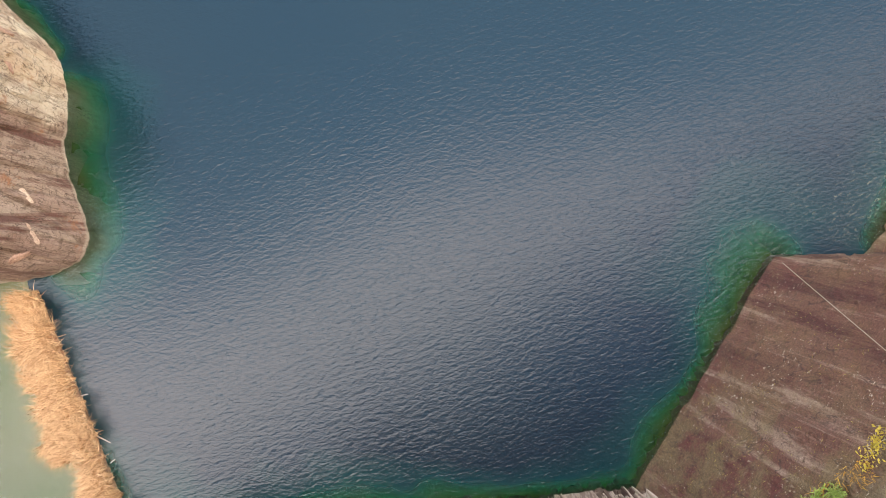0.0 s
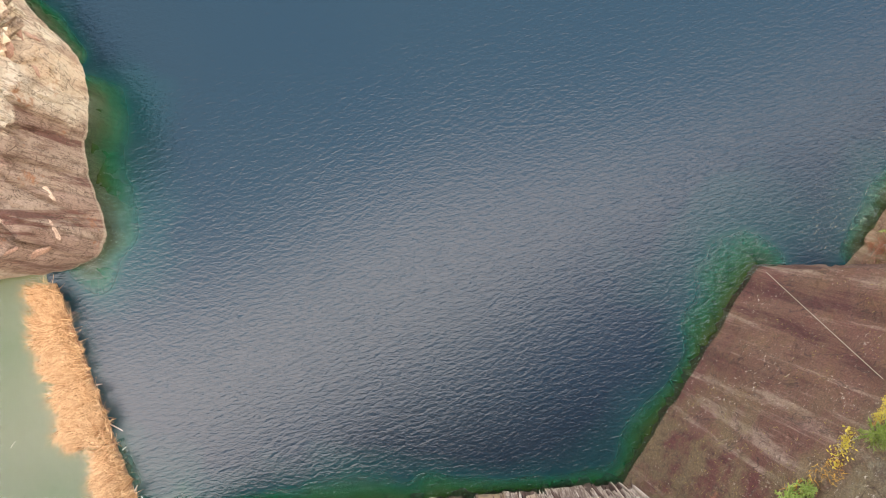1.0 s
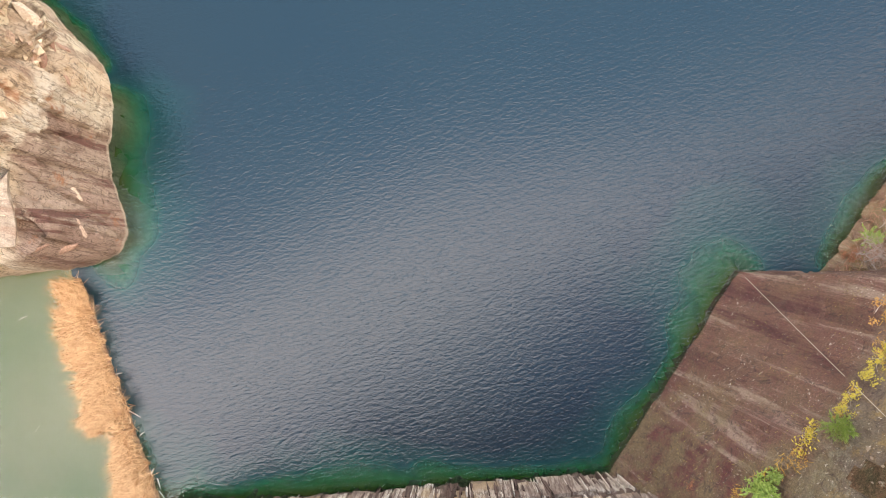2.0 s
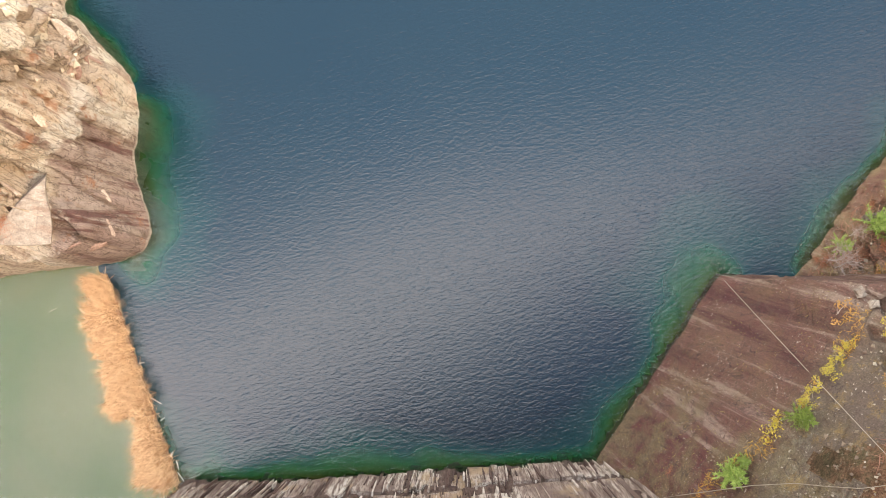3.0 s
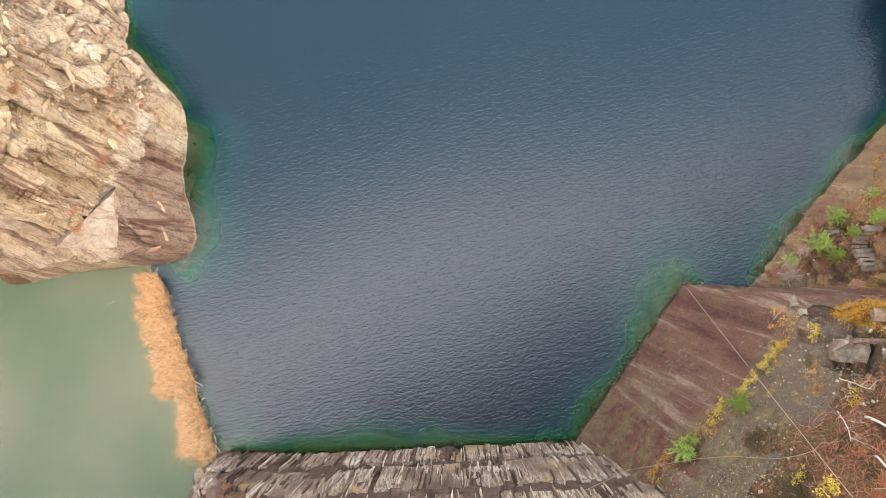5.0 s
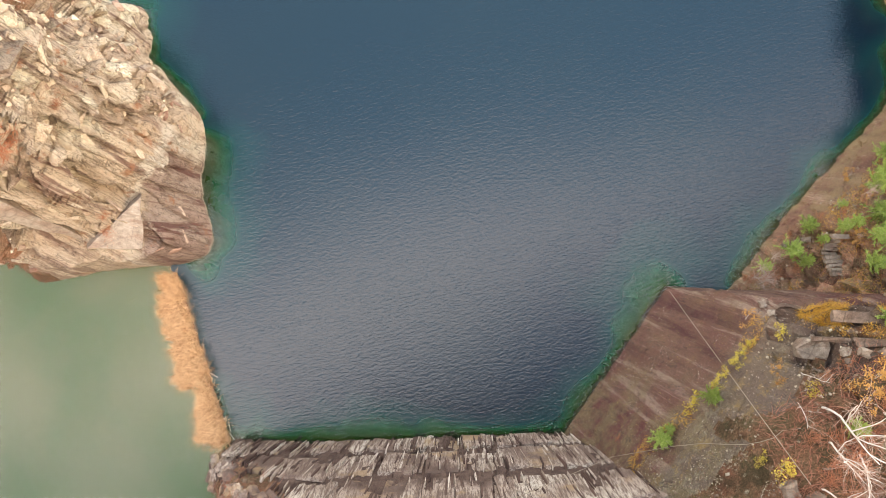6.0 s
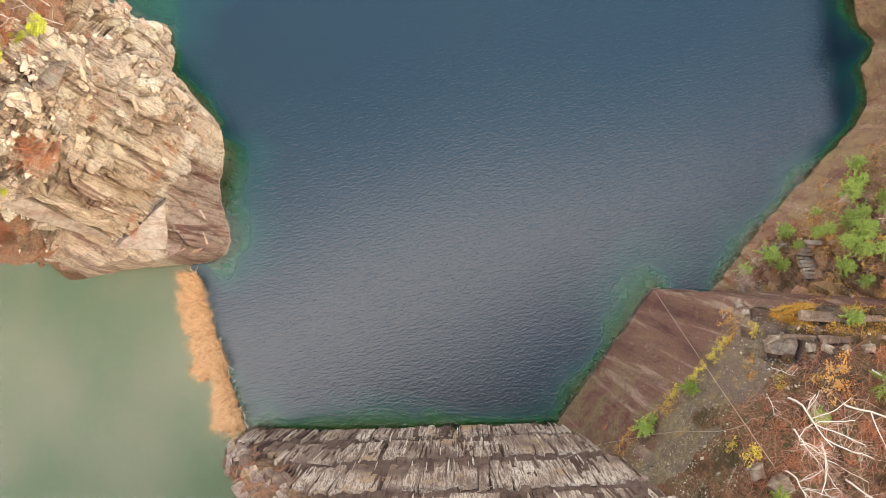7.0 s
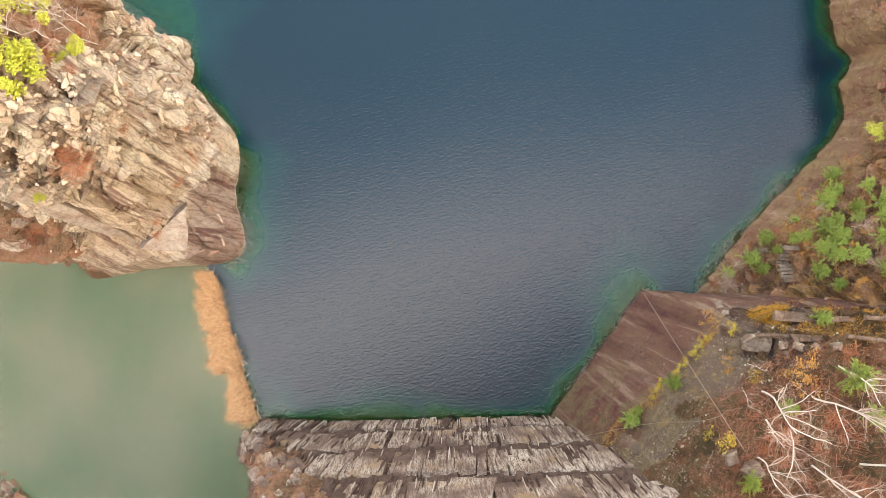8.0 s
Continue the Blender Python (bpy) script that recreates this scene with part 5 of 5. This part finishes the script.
for k in range(4):
    a = random.Random(60 + k)
    x, y = 34.3 - 0.5 * k + a.uniform(-0.1, 0.1), 5.3 - 0.2 * k
    stone_block(x, y, cove.spot(x, y).z + 0.1, (a.uniform(0.5, 1.0), 0.4, 0.5), a.gauss(8, 8), "pale granite block beside the rock steps")


m_ledge = rock_material("brown weathered ledge granite", (0.21, 0.145, 0.105), (0.14, 0.09, 0.066), (0.055, 0.035, 0.026), (0.11, 0.065, 0.042), dirt=0.7)


def ledge_row(x0, x1, y0, y1, seed, tall, label):
    """A broken row of long split stones that edges a ledge."""
    r = random.Random(seed)
    x = x0
    while x < x1:
        w = r.uniform(1.6, 4.6)
        if r.random() < 0.9:
            y = y0 + (y1 - y0) * (x + w / 2 - x0) / (x1 - x0) + r.uniform(-0.1, 0.1)
            p = east.spot(x + w / 2, y)
            ob = new("ledge_stone", squared_mesh("ledge_stone", seed * 50 + int(x * 3), (w, r.uniform(0.3, 0.8), tall * r.uniform(0.8, 1.3)), m_ledge))
            ob.matrix_basis = pose(x + w / 2, y, p.z - tall * 0.12, r.uniform(-5, 5), r.uniform(-3, 3), 4 + r.uniform(-4, 4))
            tagged(ob, label, "stone", "ledge stones")
        x += w + r.uniform(0.02, 0.25)


ledge_row(28.0, 38.6, -3.1, -2.0, 7, 0.5, "long weathered granite stone edging an upper ledge")
ledge_row(27.0, 38.0, -1.5, -0.5, 8, 0.4, "long brown granite stone edging a grassy ledge")


def laid_slab(cliff, corners, thick, rise, material, label):
    """A smooth sheet of rock over a stretch of slope, its outline given on the plan."""
    pts = [cliff.spot(x, y) for x, y in corners]
    c = sum(pts, Vector()) / len(pts)
    inner = [cliff.spot(*((1 - f) * c.xy + f * p.xy)) for p in pts for f in (0.3, 0.6, 0.85)] + pts
    a = np.array([(q.x - c.x, q.y - c.y, 1.0) for q in inner])
    fit = np.linalg.lstsq(a, np.array([q.z for q in inner]), rcond=None)[0]
    res = np.array([q.z for q in inner]) - a @ fit
    lift = float(np.quantile(res, 0.8)) + rise
    n = Vector((-fit[0], -fit[1], 1)).normalized()
    r = random.Random(int(abs(c.x * 10)))
    ring = []
    for i, p in enumerate(pts):
        q = pts[(i + 1) % len(pts)]
        for f in (0.0, 0.28, 0.55, 0.8):
            m = p.lerp(q, f) + Vector((r.gauss(0, 0.07), r.gauss(0, 0.07), 0)) * (f > 0)
            ring.append(Vector((m.x, m.y, fit[0] * (m.x - c.x) + fit[1] * (m.y - c.y) + fit[2] + lift)))
    bm = bmesh.new()
    top = [bm.verts.new(v.lerp(c, 0.03) + n * 0.03) for v in ring]
    edge = [bm.verts.new(v - n * 0.06) for v in ring]
    low = [bm.verts.new(v - n * thick) for v in ring]
    bm.faces.new(top)
    for i in range(len(ring)):
        j = (i + 1) % len(ring)
        bm.faces.new((edge[i], edge[j], top[j], top[i]))
        bm.faces.new((low[i], low[j], edge[j], edge[i]))
    bmesh.ops.triangulate(bm, faces=[f for f in bm.faces if len(f.verts) > 4])
    bmesh.ops.recalc_face_normals(bm, faces=bm.faces)
    me = bpy.data.meshes.new("rock_sheet")
    bm.to_mesh(me)
    bm.free()
    me.materials.append(material)
    return part("rock_sheet", me, cliff.ob, label)


m_sheet = rock_material("smooth pale granite sheet", (0.46, 0.385, 0.315), (0.36, 0.285, 0.225), (0.14, 0.10, 0.078), (0.30, 0.20, 0.15), streak=(0.5, 1.4, 0.3), turn=25, dirt=0.35)
for corners in (
    ((-22.9, 2.6), (-23.1, -1.9), (-26.9, -2.3), (-25.0, 0.2)),
    ((-27.5, -2.0), (-29.5, -1.0), (-33.0, 1.2), (-32.6, 2.3), (-29.8, 0.5)),
):
    laid_slab(west, corners, 1.6, 0.0, m_sheet, "smooth pale sheet of split granite")


def stick(x, y, length, turn):
    v, f = [], []
    tube(v, f, [Vector((-length / 2, 0, 0)), Vector((0, 0.02, 0.02)), Vector((length / 2, 0, 0))], 0.035, 0.025, 5)
    ob = new("stick", mesh_from("stick", v, f, m_birch))
    ob.matrix_basis = pose(x, y, 0.03, 0, 2, turn)
    return tagged(ob, "bleached stick floating beside the reeds", "stick", "sticks by the reeds")


for x, y, length, turn in ((-18.0, -12.6, 0.9, -25), (-17.4, -13.9, 0.35, 40), (-16.5, -16.4, 0.4, 70), (-16.0, -17.2, 0.7, -70), (-15.7, -18.0, 0.8, -50), (-19.3, -9.9, 0.4, 15), (-24.6, -14.0, 0.5, 60), (-26.2, -6.5, 0.6, 30)):
    stick(x, y, length, turn)


# ---- cables ----
def cable(a, b, sag, label):
    pts = [Vector(a).lerp(Vector(b), t / 24) - Vector((0, 0, sag * 4 * (t / 24) * (1 - t / 24))) for t in range(25)]
    v, f = [], []
    tube(v, f, pts, 0.021, 0.021, 6)
    return tagged(new("cable", mesh_from("cable", v, f, m_cable, True)), label, "cable", "cables on the wall")


cable((22.7, -0.6, 1.8), (24.6, -11.2, 25.2), 0.15, "rusty steel cable hanging down the brown wall")
run = []
for a, b, n in (((4.4, -17.2, 20.3), (16.9, -14.2, 9.6), 10), ((16.9, -14.2, 9.6), (26.4, -8.2, 21.2), 14)):
    for q in range(n):
        p = Vector(a).lerp(Vector(b), q / n)
        run.append(Vector((p.x, p.y, max(p.z, east.spot(p.x, p.y).z + 0.12) if p.x > 17 else p.z)))
v, f = [], []
tube(v, f, run, 0.022, 0.022, 5)
tagged(new("cable", mesh_from("cable", v, f, m_cable, True)), "thin pale cable stretched across two quarry walls", "cable", "cables on the wall")
